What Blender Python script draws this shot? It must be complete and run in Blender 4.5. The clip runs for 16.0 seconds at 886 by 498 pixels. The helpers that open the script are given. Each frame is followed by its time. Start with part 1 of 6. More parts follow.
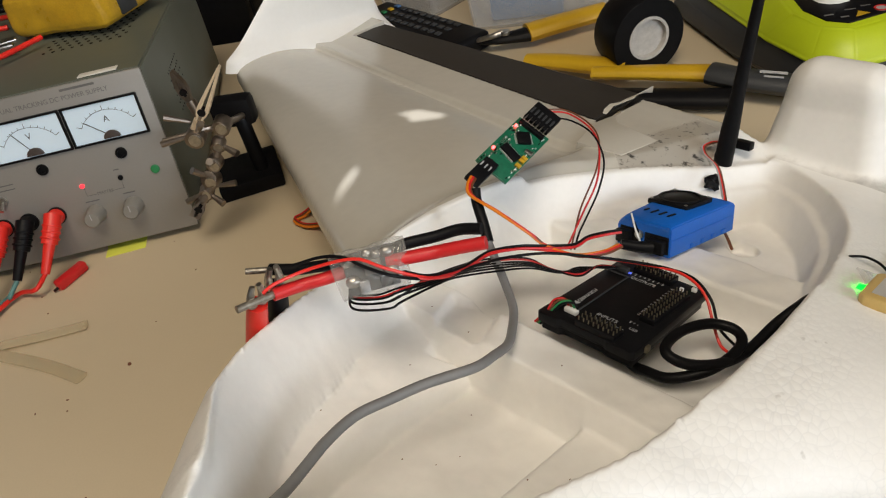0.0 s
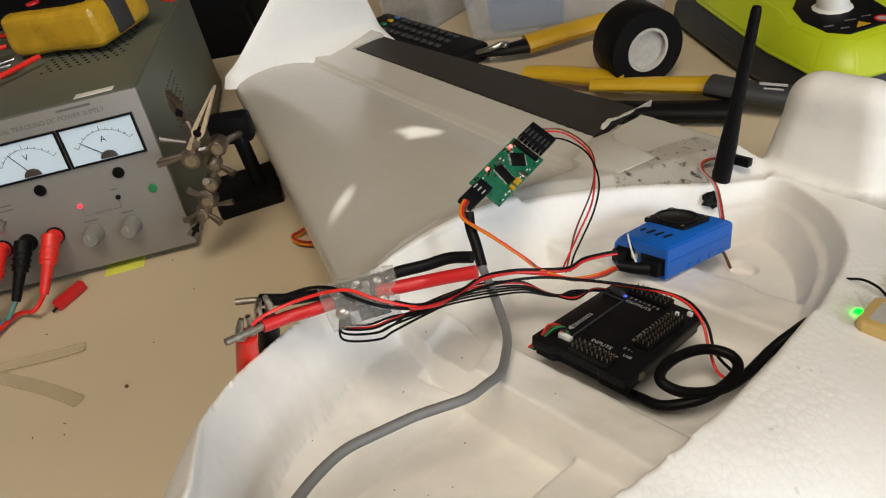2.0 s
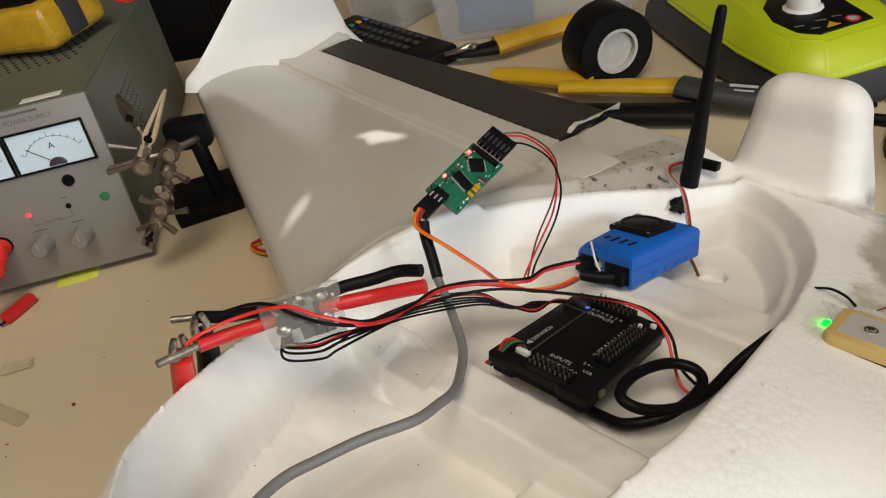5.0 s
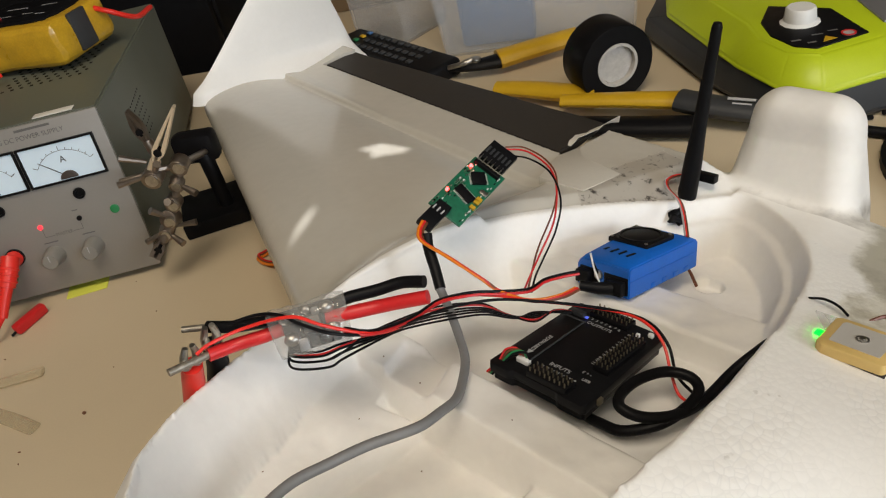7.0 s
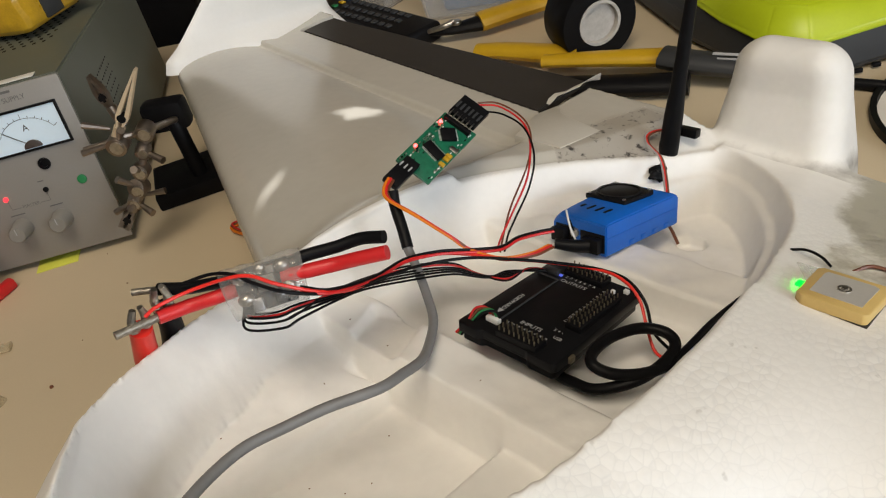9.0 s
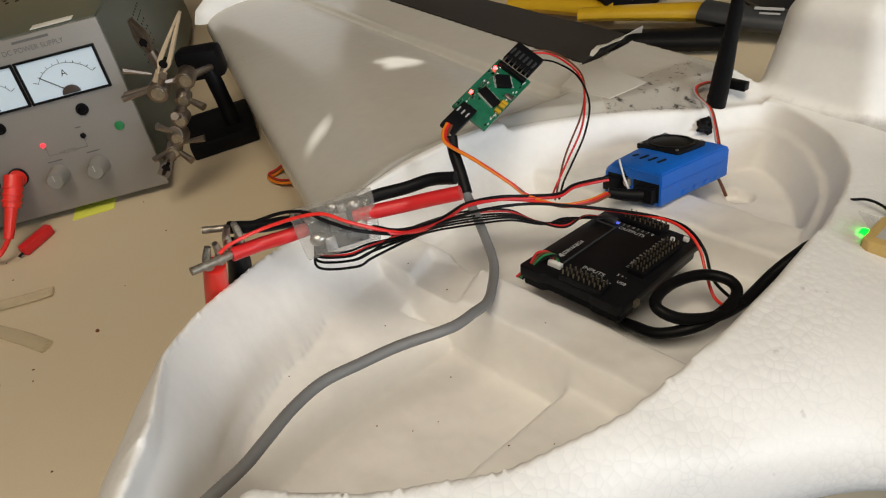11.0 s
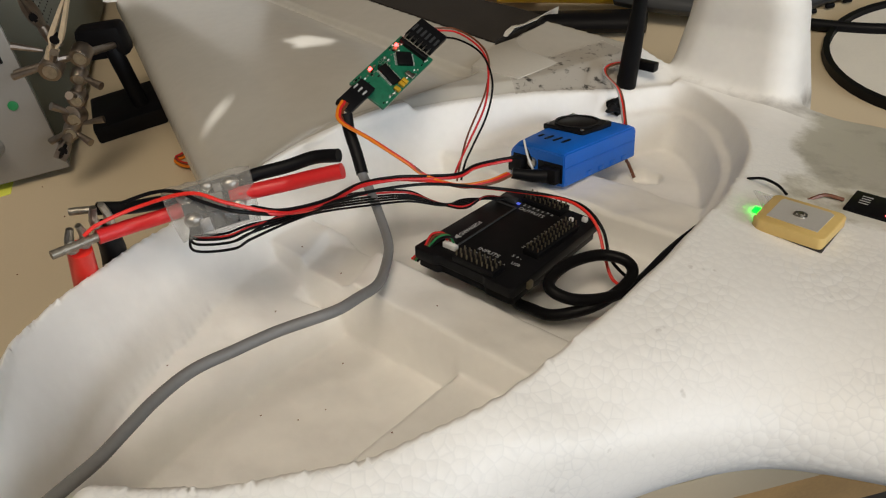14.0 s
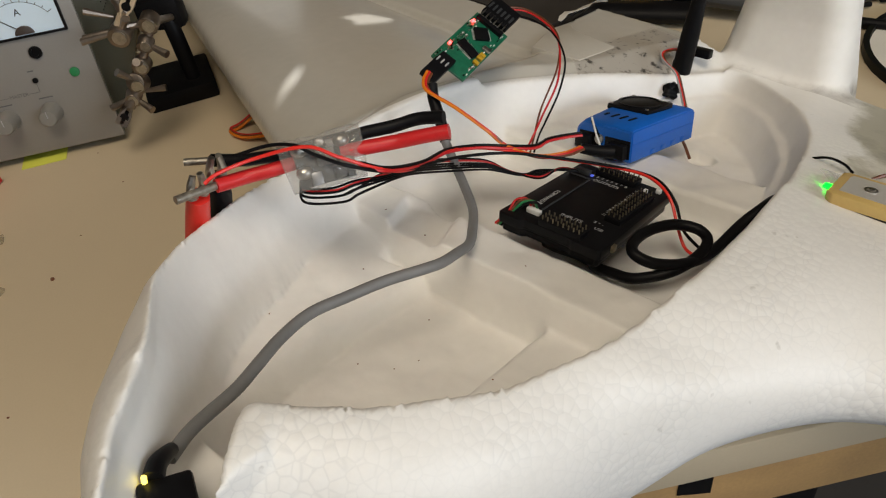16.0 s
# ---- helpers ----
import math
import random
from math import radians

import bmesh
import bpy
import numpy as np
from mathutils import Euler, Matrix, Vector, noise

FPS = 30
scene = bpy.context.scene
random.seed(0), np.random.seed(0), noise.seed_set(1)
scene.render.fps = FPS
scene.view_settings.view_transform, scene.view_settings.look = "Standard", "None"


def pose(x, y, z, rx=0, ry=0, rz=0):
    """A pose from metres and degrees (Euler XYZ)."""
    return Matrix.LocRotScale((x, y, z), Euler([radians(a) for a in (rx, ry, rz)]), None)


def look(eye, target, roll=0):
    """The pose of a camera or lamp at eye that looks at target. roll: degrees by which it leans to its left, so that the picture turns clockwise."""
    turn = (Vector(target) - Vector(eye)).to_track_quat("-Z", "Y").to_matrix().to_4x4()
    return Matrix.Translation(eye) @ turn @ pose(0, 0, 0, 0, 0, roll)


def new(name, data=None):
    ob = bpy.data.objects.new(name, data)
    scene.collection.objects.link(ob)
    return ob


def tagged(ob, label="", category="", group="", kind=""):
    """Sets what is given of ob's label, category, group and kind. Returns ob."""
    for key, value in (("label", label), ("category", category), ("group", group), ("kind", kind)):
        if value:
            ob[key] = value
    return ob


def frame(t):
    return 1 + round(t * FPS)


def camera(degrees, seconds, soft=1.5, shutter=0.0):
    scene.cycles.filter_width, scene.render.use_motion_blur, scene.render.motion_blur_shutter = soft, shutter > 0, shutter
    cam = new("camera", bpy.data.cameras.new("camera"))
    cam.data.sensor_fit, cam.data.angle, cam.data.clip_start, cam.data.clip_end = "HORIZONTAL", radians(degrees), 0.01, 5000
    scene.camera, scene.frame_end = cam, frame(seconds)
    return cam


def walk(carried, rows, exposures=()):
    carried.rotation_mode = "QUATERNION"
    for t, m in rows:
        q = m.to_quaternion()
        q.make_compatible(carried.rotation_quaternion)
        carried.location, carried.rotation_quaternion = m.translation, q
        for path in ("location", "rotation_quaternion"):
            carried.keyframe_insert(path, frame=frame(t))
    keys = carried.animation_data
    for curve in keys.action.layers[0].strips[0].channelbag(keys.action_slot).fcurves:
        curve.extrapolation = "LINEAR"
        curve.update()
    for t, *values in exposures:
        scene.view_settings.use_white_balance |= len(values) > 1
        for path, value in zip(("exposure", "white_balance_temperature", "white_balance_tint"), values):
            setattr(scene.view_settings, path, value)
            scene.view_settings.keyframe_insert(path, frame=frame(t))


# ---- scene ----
cam = camera(59.7, 16.0, soft=1.15)
PATH = [
    (0, (0.079, 0.112, 0.307), (-0.179, 1.698, -0.885), -12.2),
    (0.5, (0.04, 0.108, 0.313), (-0.239, 1.689, -0.88), -11.3),
    (1, (0.028, 0.115, 0.313), (-0.289, 1.691, -0.876), -11.9),
    (1.5, (0.058, 0.118, 0.311), (-0.261, 1.695, -0.878), -12.6),
    (2, (0.087, 0.121, 0.313), (-0.191, 1.708, -0.872), -13.1),
    (2.5, (0.107, 0.134, 0.306), (-0.101, 1.726, -0.888), -12.6),
    (3, (0.107, 0.144, 0.3), (-0.088, 1.724, -0.911), -12.3),
    (3.5, (0.099, 0.146, 0.301), (-0.112, 1.719, -0.916), -12.5),
    (4, (0.102, 0.141, 0.305), (-0.128, 1.717, -0.904), -13.0),
    (4.5, (0.101, 0.142, 0.304), (-0.139, 1.725, -0.895), -13.0),
    (5, (0.099, 0.137, 0.304), (-0.138, 1.728, -0.885), -12.7),
    (5.2, (0.101, 0.135, 0.307), (-0.133, 1.728, -0.879), -12.6),
    (7.5, (0.101, 0.13, 0.31), (-0.147, 1.737, -0.855), -13.0),
    (8, (0.107, 0.134, 0.306), (-0.139, 1.741, -0.859), -13.2),
    (8.5, (0.11, 0.135, 0.304), (-0.134, 1.737, -0.868), -13.5),
    (9, (0.112, 0.136, 0.291), (-0.138, 1.709, -0.918), -14.2),
    (9.5, (0.103, 0.139, 0.288), (-0.156, 1.673, -0.968), -14.5),
    (10, (0.1, 0.137, 0.286), (-0.16, 1.658, -0.985), -14.1),
    (10.2, (0.096, 0.135, 0.288), (-0.164, 1.653, -0.988), -14.0),
    (12.3, (0.08, 0.127, 0.291), (-0.174, 1.641, -0.99), -13.6),
    (12.5, (0.085, 0.128, 0.29), (-0.167, 1.644, -0.991), -13.6),
    (13, (0.09, 0.13, 0.283), (-0.142, 1.641, -1.006), -13.4),
    (13.5, (0.103, 0.132, 0.283), (-0.082, 1.635, -1.024), -12.5),
    (14, (0.106, 0.135, 0.277), (-0.029, 1.63, -1.044), -11.3),
    (14.5, (0.105, 0.13, 0.276), (-0.011, 1.62, -1.053), -10.7),
    (15, (0.096, 0.124, 0.28), (-0.002, 1.613, -1.051), -9.8),
    (15.5, (0.083, 0.119, 0.283), (-0.005, 1.609, -1.048), -9.2),
    (16, (0.064, 0.116, 0.281), (-0.036, 1.607, -1.049), -8.6),
]
walk(cam, [(t, look(eye, target, roll)) for t, eye, target, roll in PATH],
     exposures=[(0.0, 0.05), (1.0, 0.09), (3.0, 0.05), (5.0, 0.04), (10.0, 0.02), (12.5, -0.07), (14.5, -0.19), (16.0, -0.20)])

# ---- world, light ----
world = bpy.data.worlds.new("world")
scene.world = world
world.use_nodes = True
wn = world.node_tree
sky = wn.nodes.new("ShaderNodeTexSky")
sky.sky_type = "NISHITA"
sky.sun_disc = False
sky.sun_elevation, sky.sun_rotation = radians(40), radians(120)
wn.nodes["Background"].inputs[1].default_value = 0.12
wn.links.new(sky.outputs[0], wn.nodes["Background"].inputs[0])
scene.view_settings.exposure = 0.0


def area(name, m, sx, sy, power, colour):
    data = bpy.data.lights.new(name, "AREA")
    data.shape, data.size, data.size_y, data.energy, data.color = "RECTANGLE", sx, sy, power, colour
    ob = new(name, data)
    ob.matrix_world = m
    return ob


# an added warm lamp overhead, daylight standing in the openings of the two windows, and a low sun that finds two gaps
# made for it in the unseen north wall
area("added_overhead_lamp", look((0.16, -0.55, 2.02), (-0.03, 0.40, 0.0)), 1.1, 0.9, 27.0, (1.0, 0.86, 0.66))
area("window_light_east", look((2.17, -1.42, 0.95), (-0.10, 0.45, 0.0)), 1.1, 1.1, 34.0, (0.88, 0.94, 1.0))
area("window_light_south", look((1.20, -2.17, 0.95), (-0.10, 0.45, 0.0)), 1.3, 1.1, 9.0, (0.93, 0.96, 1.0))
SUN = Vector((-0.12, 0.86, 0.50)).normalized()
sun = bpy.data.lights.new("sun", "SUN")
sun.energy, sun.angle, sun.color = 5.0, radians(0.15), (1.0, 0.97, 0.92)
new("sun", sun).matrix_world = look(SUN * 9, (0, 0, 0))


# ---- materials ----
def material(name, base, rough=0.5, metal=0.0, var=0.12, scale=40.0, bump=0.1, fine=600.0, spec=0.5, coat=0.0):
    """Two scales of mottling and a fine relief on one base colour."""
    m = bpy.data.materials.new(name)
    m.use_nodes = True
    nt = m.node_tree
    b = nt.nodes["Principled BSDF"]
    b.inputs["Roughness"].default_value, b.inputs["Metallic"].default_value = rough, metal
    b.inputs["Specular IOR Level"].default_value = spec
    b.inputs["Coat Weight"].default_value = coat
    co = nt.nodes.new("ShaderNodeTexCoord")
    n1, n2 = nt.nodes.new("ShaderNodeTexNoise"), nt.nodes.new("ShaderNodeTexNoise")
    n1.inputs["Scale"].default_value, n2.inputs["Scale"].default_value = scale, fine
    n1.inputs["Detail"].default_value, n2.inputs["Detail"].default_value = 5, 2
    for n in (n1, n2):
        nt.links.new(co.outputs["Object"], n.inputs["Vector"])
    mix = nt.nodes.new("ShaderNodeMath")
    mix.operation = "MULTIPLY_ADD"
    nt.links.new(n1.outputs["Fac"], mix.inputs[0])
    mix.inputs[1].default_value = 0.7
    sc = nt.nodes.new("ShaderNodeMath")
    sc.operation = "MULTIPLY"
    sc.inputs[1].default_value = 0.3
    nt.links.new(n2.outputs["Fac"], sc.inputs[0])
    nt.links.new(sc.outputs[0], mix.inputs[2])
    ramp = nt.nodes.new("ShaderNodeMapRange")
    ramp.inputs["From Min"].default_value, ramp.inputs["From Max"].default_value = 0.3, 0.7
    ramp.inputs["To Min"].default_value, ramp.inputs["To Max"].default_value = 1 - var, 1 + var * 0.6
    nt.links.new(mix.outputs[0], ramp.inputs["Value"])
    mul = nt.nodes.new("ShaderNodeVectorMath")
    mul.operation = "SCALE"
    mul.inputs[0].default_value = base
    nt.links.new(ramp.outputs[0], mul.inputs["Scale"])
    nt.links.new(mul.outputs[0], b.inputs["Base Color"])
    if bump:
        bp = nt.nodes.new("ShaderNodeBump")
        bp.inputs["Strength"].default_value, bp.inputs["Distance"].default_value = bump, 0.0006
        nt.links.new(mix.outputs[0], bp.inputs["Height"])
        nt.links.new(bp.outputs[0], b.inputs["Normal"])
    rr = nt.nodes.new("ShaderNodeMapRange")
    rr.inputs["To Min"].default_value, rr.inputs["To Max"].default_value = max(0, rough - 0.08), min(1, rough + 0.08)
    nt.links.new(n1.outputs["Fac"], rr.inputs["Value"])
    nt.links.new(rr.outputs[0], b.inputs["Roughness"])
    return m


def glow(name, colour, strength):
    m = bpy.data.materials.new(name)
    m.use_nodes = True
    b = m.node_tree.nodes["Principled BSDF"]
    b.inputs["Base Color"].default_value = (*colour, 1)
    b.inputs["Emission Color"].default_value = (*colour, 1)
    b.inputs["Emission Strength"].default_value = strength
    return m


def clear(name, colour, rough=0.08, alpha=0.35):
    """Thin clear plastic."""
    m = material(name, colour, rough, var=0.1, bump=0.3, scale=90)
    m.node_tree.nodes["Principled BSDF"].inputs["Alpha"].default_value = alpha
    return m


def foam_material(name, base, dirt=0.0, cells=1.0):
    """Expanded foam: beads with fine seams between them, in patches, and some dirt."""
    m = material(name, base, 0.42, var=0.05, scale=14, bump=0.0, spec=0.5)
    nt = m.node_tree
    b = nt.nodes["Principled BSDF"]
    co = nt.nodes.new("ShaderNodeTexCoord")
    vo = nt.nodes.new("ShaderNodeTexVoronoi")
    vo.feature = "DISTANCE_TO_EDGE"
    vo.inputs["Scale"].default_value = 270
    nt.links.new(co.outputs["Object"], vo.inputs["Vector"])
    seam = nt.nodes.new("ShaderNodeMapRange")
    seam.inputs["From Max"].default_value = 0.11
    seam.interpolation_type = "SMOOTHSTEP"
    nt.links.new(vo.outputs["Distance"], seam.inputs["Value"])
    big = nt.nodes.new("ShaderNodeTexNoise")
    big.inputs["Scale"].default_value = 22
    nt.links.new(co.outputs["Object"], big.inputs["Vector"])
    patch = nt.nodes.new("ShaderNodeMapRange")
    patch.inputs["From Min"].default_value, patch.inputs["From Max"].default_value = 0.42, 0.62
    patch.inputs["To Max"].default_value = 0.36 * cells
    patch.inputs["To Min"].default_value = 0.11 * cells
    nt.links.new(big.outputs["Fac"], patch.inputs["Value"])
    bump = nt.nodes.new("ShaderNodeBump")
    bump.inputs["Distance"].default_value = 0.0012
    nt.links.new(patch.outputs[0], bump.inputs["Strength"])
    bead = nt.nodes.new("ShaderNodeTexVoronoi")
    bead.feature = "SMOOTH_F1"
    bead.inputs["Scale"].default_value, bead.inputs["Smoothness"].default_value = 270, 0.25
    nt.links.new(co.outputs["Object"], bead.inputs["Vector"])
    dome = nt.nodes.new("ShaderNodeMath")
    dome.operation = "MULTIPLY_ADD"
    dome.inputs[1].default_value, dome.inputs[2].default_value = -0.9, 1.0
    nt.links.new(bead.outputs["Distance"], dome.inputs[0])
    nt.links.new(dome.outputs[0], bump.inputs["Height"])
    soft = nt.nodes.new("ShaderNodeTexNoise")
    soft.inputs["Scale"].default_value = 120
    nt.links.new(co.outputs["Object"], soft.inputs["Vector"])
    bump2 = nt.nodes.new("ShaderNodeBump")
    bump2.inputs["Strength"].default_value, bump2.inputs["Distance"].default_value = 0.10, 0.001
    nt.links.new(soft.outputs["Fac"], bump2.inputs["Height"])
    nt.links.new(bump.outputs[0], bump2.inputs["Normal"])
    nt.links.new(bump2.outputs[0], b.inputs["Normal"])
    # specks and grime
    sp = nt.nodes.new("ShaderNodeTexNoise")
    sp.inputs["Scale"].default_value, sp.inputs["Detail"].default_value = 170, 3
    nt.links.new(co.outputs["Object"], sp.inputs["Vector"])
    cut = nt.nodes.new("ShaderNodeMapRange")
    cut.inputs["From Min"].default_value, cut.inputs["From Max"].default_value = 0.71, 0.78
    cut.inputs["To Max"].default_value = 0.35 + dirt
    nt.links.new(sp.outputs["Fac"], cut.inputs["Value"])
    mx = nt.nodes.new("ShaderNodeMix")
    mx.data_type = "RGBA"
    old = b.inputs["Base Color"].links[0].from_socket
    nt.links.new(cut.outputs[0], mx.inputs["Factor"])
    nt.links.new(old, mx.inputs["A"])
    mx.inputs["B"].default_value = (0.33, 0.31, 0.27, 1)
    inv = nt.nodes.new("ShaderNodeMath")
    inv.operation = "SUBTRACT"
    inv.inputs[0].default_value = 1.0
    nt.links.new(seam.outputs[0], inv.inputs[1])
    amount = nt.nodes.new("ShaderNodeMath")
    amount.operation = "MULTIPLY"
    nt.links.new(inv.outputs[0], amount.inputs[0])
    nt.links.new(patch.outputs[0], amount.inputs[1])
    line = nt.nodes.new("ShaderNodeMix")
    line.data_type = "RGBA"
    nt.links.new(amount.outputs[0], line.inputs["Factor"])
    nt.links.new(mx.outputs["Result"], line.inputs["A"])
    line.inputs["B"].default_value = (0.70, 0.70, 0.69, 1)
    nt.links.new(line.outputs["Result"], b.inputs["Base Color"])
    return m


M_FOAM = foam_material("white_foam", (0.88, 0.87, 0.84))
M_FILM = material("laminated_wing_film", (0.60, 0.575, 0.515), 0.24, var=0.07, scale=9, bump=0.08, fine=140, coat=0.25)
M_FOAM2 = material("smooth_foam", (0.885, 0.87, 0.835), 0.46, var=0.05, scale=32, bump=0.5, fine=230)
M_FIN = material("winglet_foam", (0.885, 0.875, 0.85), 0.5, var=0.035, scale=24, bump=0.2, fine=260)
M_TABLE = material("cream_laminate", (0.61, 0.51, 0.355), 0.5, var=0.06, scale=7, bump=0.04, fine=900)
M_DARK = material("dark_grey_tape", (0.038, 0.033, 0.029), 0.6, var=0.3, scale=60, bump=0.3, fine=900, spec=0.3)
M_BLACK = material("black_plastic", (0.007, 0.007, 0.008), 0.42, var=0.25, scale=80, bump=0.12, spec=0.12)
M_RUBBER = material("black_rubber", (0.006, 0.006, 0.007), 0.45, var=0.2, scale=120, bump=0.1, spec=0.13)
M_GREY = material("grey_cable_jacket", (0.19, 0.19, 0.19), 0.5, var=0.1, scale=60, bump=0.15)
M_BLUE = material("blue_print", (0.006, 0.125, 0.56), 0.38, var=0.1, scale=80, bump=0.12)
M_RED = material("red_silicone", (0.62, 0.018, 0.02), 0.42, var=0.1, scale=90, bump=0.05)
M_BRIGHTRED = material("bright_red_plastic", (0.8, 0.03, 0.02), 0.35, var=0.08)
M_ORANGE = material("orange_insulation", (0.75, 0.21, 0.01), 0.4, var=0.08)
M_BROWN = material("brown_insulation", (0.16, 0.05, 0.02), 0.4, var=0.08)
M_TEAL = material("teal_insulation", (0.09, 0.24, 0.23), 0.42, var=0.1)
M_WHITE = material("white_plastic", (0.78, 0.78, 0.76), 0.4, var=0.04, bump=0.03)
M_PANEL = material("brushed_grey_panel", (0.27, 0.255, 0.235), 0.42, metal=0.25, var=0.05, scale=12, bump=0.05)
M_CASE = material("olive_grey_enamel", (0.125, 0.135, 0.105), 0.5, var=0.08, scale=20, bump=0.1)
M_STEEL = material("nickel_steel", (0.30, 0.255, 0.215), 0.42, metal=1.0, var=0.2, scale=120, bump=0.2)
M_PIN = material("dull_gilt_pin", (0.22, 0.19, 0.13), 0.4, metal=0.8, var=0.2, scale=300, bump=0.2)
M_STRAND = material("dull_tinned_strands", (0.34, 0.31, 0.26), 0.45, metal=0.8, var=0.35, scale=500, bump=0.6)
M_CHROME = material("tinned_metal", (0.50, 0.48, 0.44), 0.34, metal=1.0, var=0.25, scale=300, bump=0.4)
M_DIAL = material("white_dial", (0.66, 0.80, 0.92), 0.3, var=0.03, bump=0.0)
M_INK = material("black_ink", (0.03, 0.03, 0.035), 0.5, var=0.1, bump=0.0)
M_PRINT = material("white_print", (0.42, 0.42, 0.42), 0.5, var=0.05, bump=0.0)
M_KNOB = material("grey_knob", (0.23, 0.22, 0.20), 0.42, var=0.08)
M_GREEN = material("green_plastic", (0.02, 0.21, 0.07), 0.4, var=0.1)
M_PCB = material("green_circuit_board", (0.010, 0.135, 0.070), 0.35, var=0.25, scale=300, bump=0.2, coat=0.3)
M_LIME = material("lime_plastic", (0.50, 0.62, 0.015), 0.35, var=0.06, scale=30, bump=0.06)
M_CHAR = material("charcoal_plastic", (0.035, 0.037, 0.04), 0.5, var=0.15, scale=60, bump=0.15)
M_YELLOW = material("yellow_grip", (0.60, 0.36, 0.012), 0.42, var=0.1, scale=50, bump=0.12)
M_GOLD = material("amber_tape", (0.56, 0.33, 0.02), 0.3, var=0.25, scale=70, bump=0.5, coat=0.3)
M_CERAMIC = material("tan_ceramic", (0.66, 0.47, 0.17), 0.5, var=0.08, scale=90, bump=0.08)
M_PATCH = material("pale_metal_patch", (0.66, 0.64, 0.60), 0.35, metal=0.3, var=0.05)
M_WOOD = material("pine_wood", (0.50, 0.31, 0.13), 0.55, var=0.2, scale=30, bump=0.2)
M_CARD = material("brown_board", (0.20, 0.135, 0.075), 0.7, var=0.1, scale=12)
M_NOTE = material("yellow_note", (0.72, 0.75, 0.10), 0.6, var=0.03)
M_PAPER = material("paper", (0.74, 0.71, 0.64), 0.7, var=0.05)
M_TAPE = material("beige_paper_tape", (0.56, 0.53, 0.47), 0.55, var=0.06, scale=30)
M_SILVER = material("silver_paint", (0.33, 0.33, 0.34), 0.35, metal=0.6, var=0.08)
M_CLEAR = clear("clear_plastic", (0.75, 0.75, 0.74), 0.12, 0.3)
M_SLEEVE = clear("clear_heat_shrink", (0.44, 0.42, 0.38), 0.10, 0.34)
M_BAG = clear("amber_clear_tube", (0.70, 0.60, 0.40), 0.2, 0.38)
M_BOXP = clear("frosted_plastic", (0.72, 0.74, 0.76), 0.25, 0.24)
M_BLUEP = material("blue_plastic", (0.06, 0.15, 0.33), 0.45, var=0.1)
M_CORE = material("grey_tape_core", (0.50, 0.48, 0.45), 0.5, var=0.15, scale=200, bump=0.3)
M_FAINT = material("worn_ink", (0.13, 0.125, 0.12), 0.5, var=0.1, bump=0.0)
M_HUB = material("dark_bronze_hub", (0.055, 0.042, 0.036), 0.4, var=0.2)


def region(mat, attribute, colour, rough, wobble, stain=None, scale=170, lo=0.56, hi=0.66, soft=0.0005):
    """Lays a coating over the surface inside a border kept as a distance on the mesh, with a wavering edge."""
    nt = mat.node_tree
    b = nt.nodes["Principled BSDF"]
    at = nt.nodes.new("ShaderNodeAttribute")
    at.attribute_name = attribute
    co = nt.nodes.new("ShaderNodeTexCoord")
    nz = nt.nodes.new("ShaderNodeTexNoise")
    nz.inputs["Scale"].default_value, nz.inputs["Detail"].default_value, nz.inputs["Roughness"].default_value = scale, 6, 0.65
    nt.links.new(co.outputs["Object"], nz.inputs["Vector"])
    add = nt.nodes.new("ShaderNodeMath")
    add.operation = "MULTIPLY_ADD"
    nt.links.new(nz.outputs["Fac"], add.inputs[0])
    add.inputs[1].default_value = wobble
    nt.links.new(at.outputs["Fac"], add.inputs[2])
    fac = nt.nodes.new("ShaderNodeMapRange")
    fac.inputs["From Min"].default_value, fac.inputs["From Max"].default_value = wobble * 0.5 - soft, wobble * 0.5 + soft
    nt.links.new(add.outputs[0], fac.inputs["Value"])
    coat = nt.nodes.new("ShaderNodeMix")
    coat.data_type = "RGBA"
    cut = nt.nodes.new("ShaderNodeMapRange")
    cut.inputs["From Min"].default_value, cut.inputs["From Max"].default_value = lo, hi
    nt.links.new(nz.outputs["Fac"], cut.inputs["Value"])
    nt.links.new(cut.outputs[0], coat.inputs["Factor"])
    coat.inputs["A"].default_value, coat.inputs["B"].default_value = (*colour, 1), (*(stain or colour), 1)
    over = nt.nodes.new("ShaderNodeMix")
    over.data_type = "RGBA"
    nt.links.new(fac.outputs[0], over.inputs["Factor"])
    nt.links.new(b.inputs["Base Color"].links[0].from_socket, over.inputs["A"])
    nt.links.new(coat.outputs["Result"], over.inputs["B"])
    nt.links.new(over.outputs["Result"], b.inputs["Base Color"])
    rm_ = nt.nodes.new("ShaderNodeMix")
    nt.links.new(fac.outputs[0], rm_.inputs["Factor"])
    nt.links.new(b.inputs["Roughness"].links[0].from_socket, rm_.inputs["A"])
    rm_.inputs["B"].default_value = rough
    nt.links.new(rm_.outputs["Result"], b.inputs["Roughness"])
    return mat


region(M_FILM, "bare", (0.85, 0.84, 0.81), 0.5, 0.0008, scale=90)
region(M_FILM, "glue", (0.46, 0.43, 0.38), 0.45, 0.006, (0.05, 0.045, 0.04))
region(M_FOAM, "smear", (0.72, 0.70, 0.63), 0.4, 0.020, (0.34, 0.31, 0.23), 55, 0.45, 0.72, 0.003)
# beige film on the rear foam, its colour darkened to paint in shade there
region(M_FOAM2, "shaded_film", (0.50, 0.475, 0.41), 0.35, 0.030, (0.36, 0.34, 0.29), 38, 0.50, 0.70, 0.004)
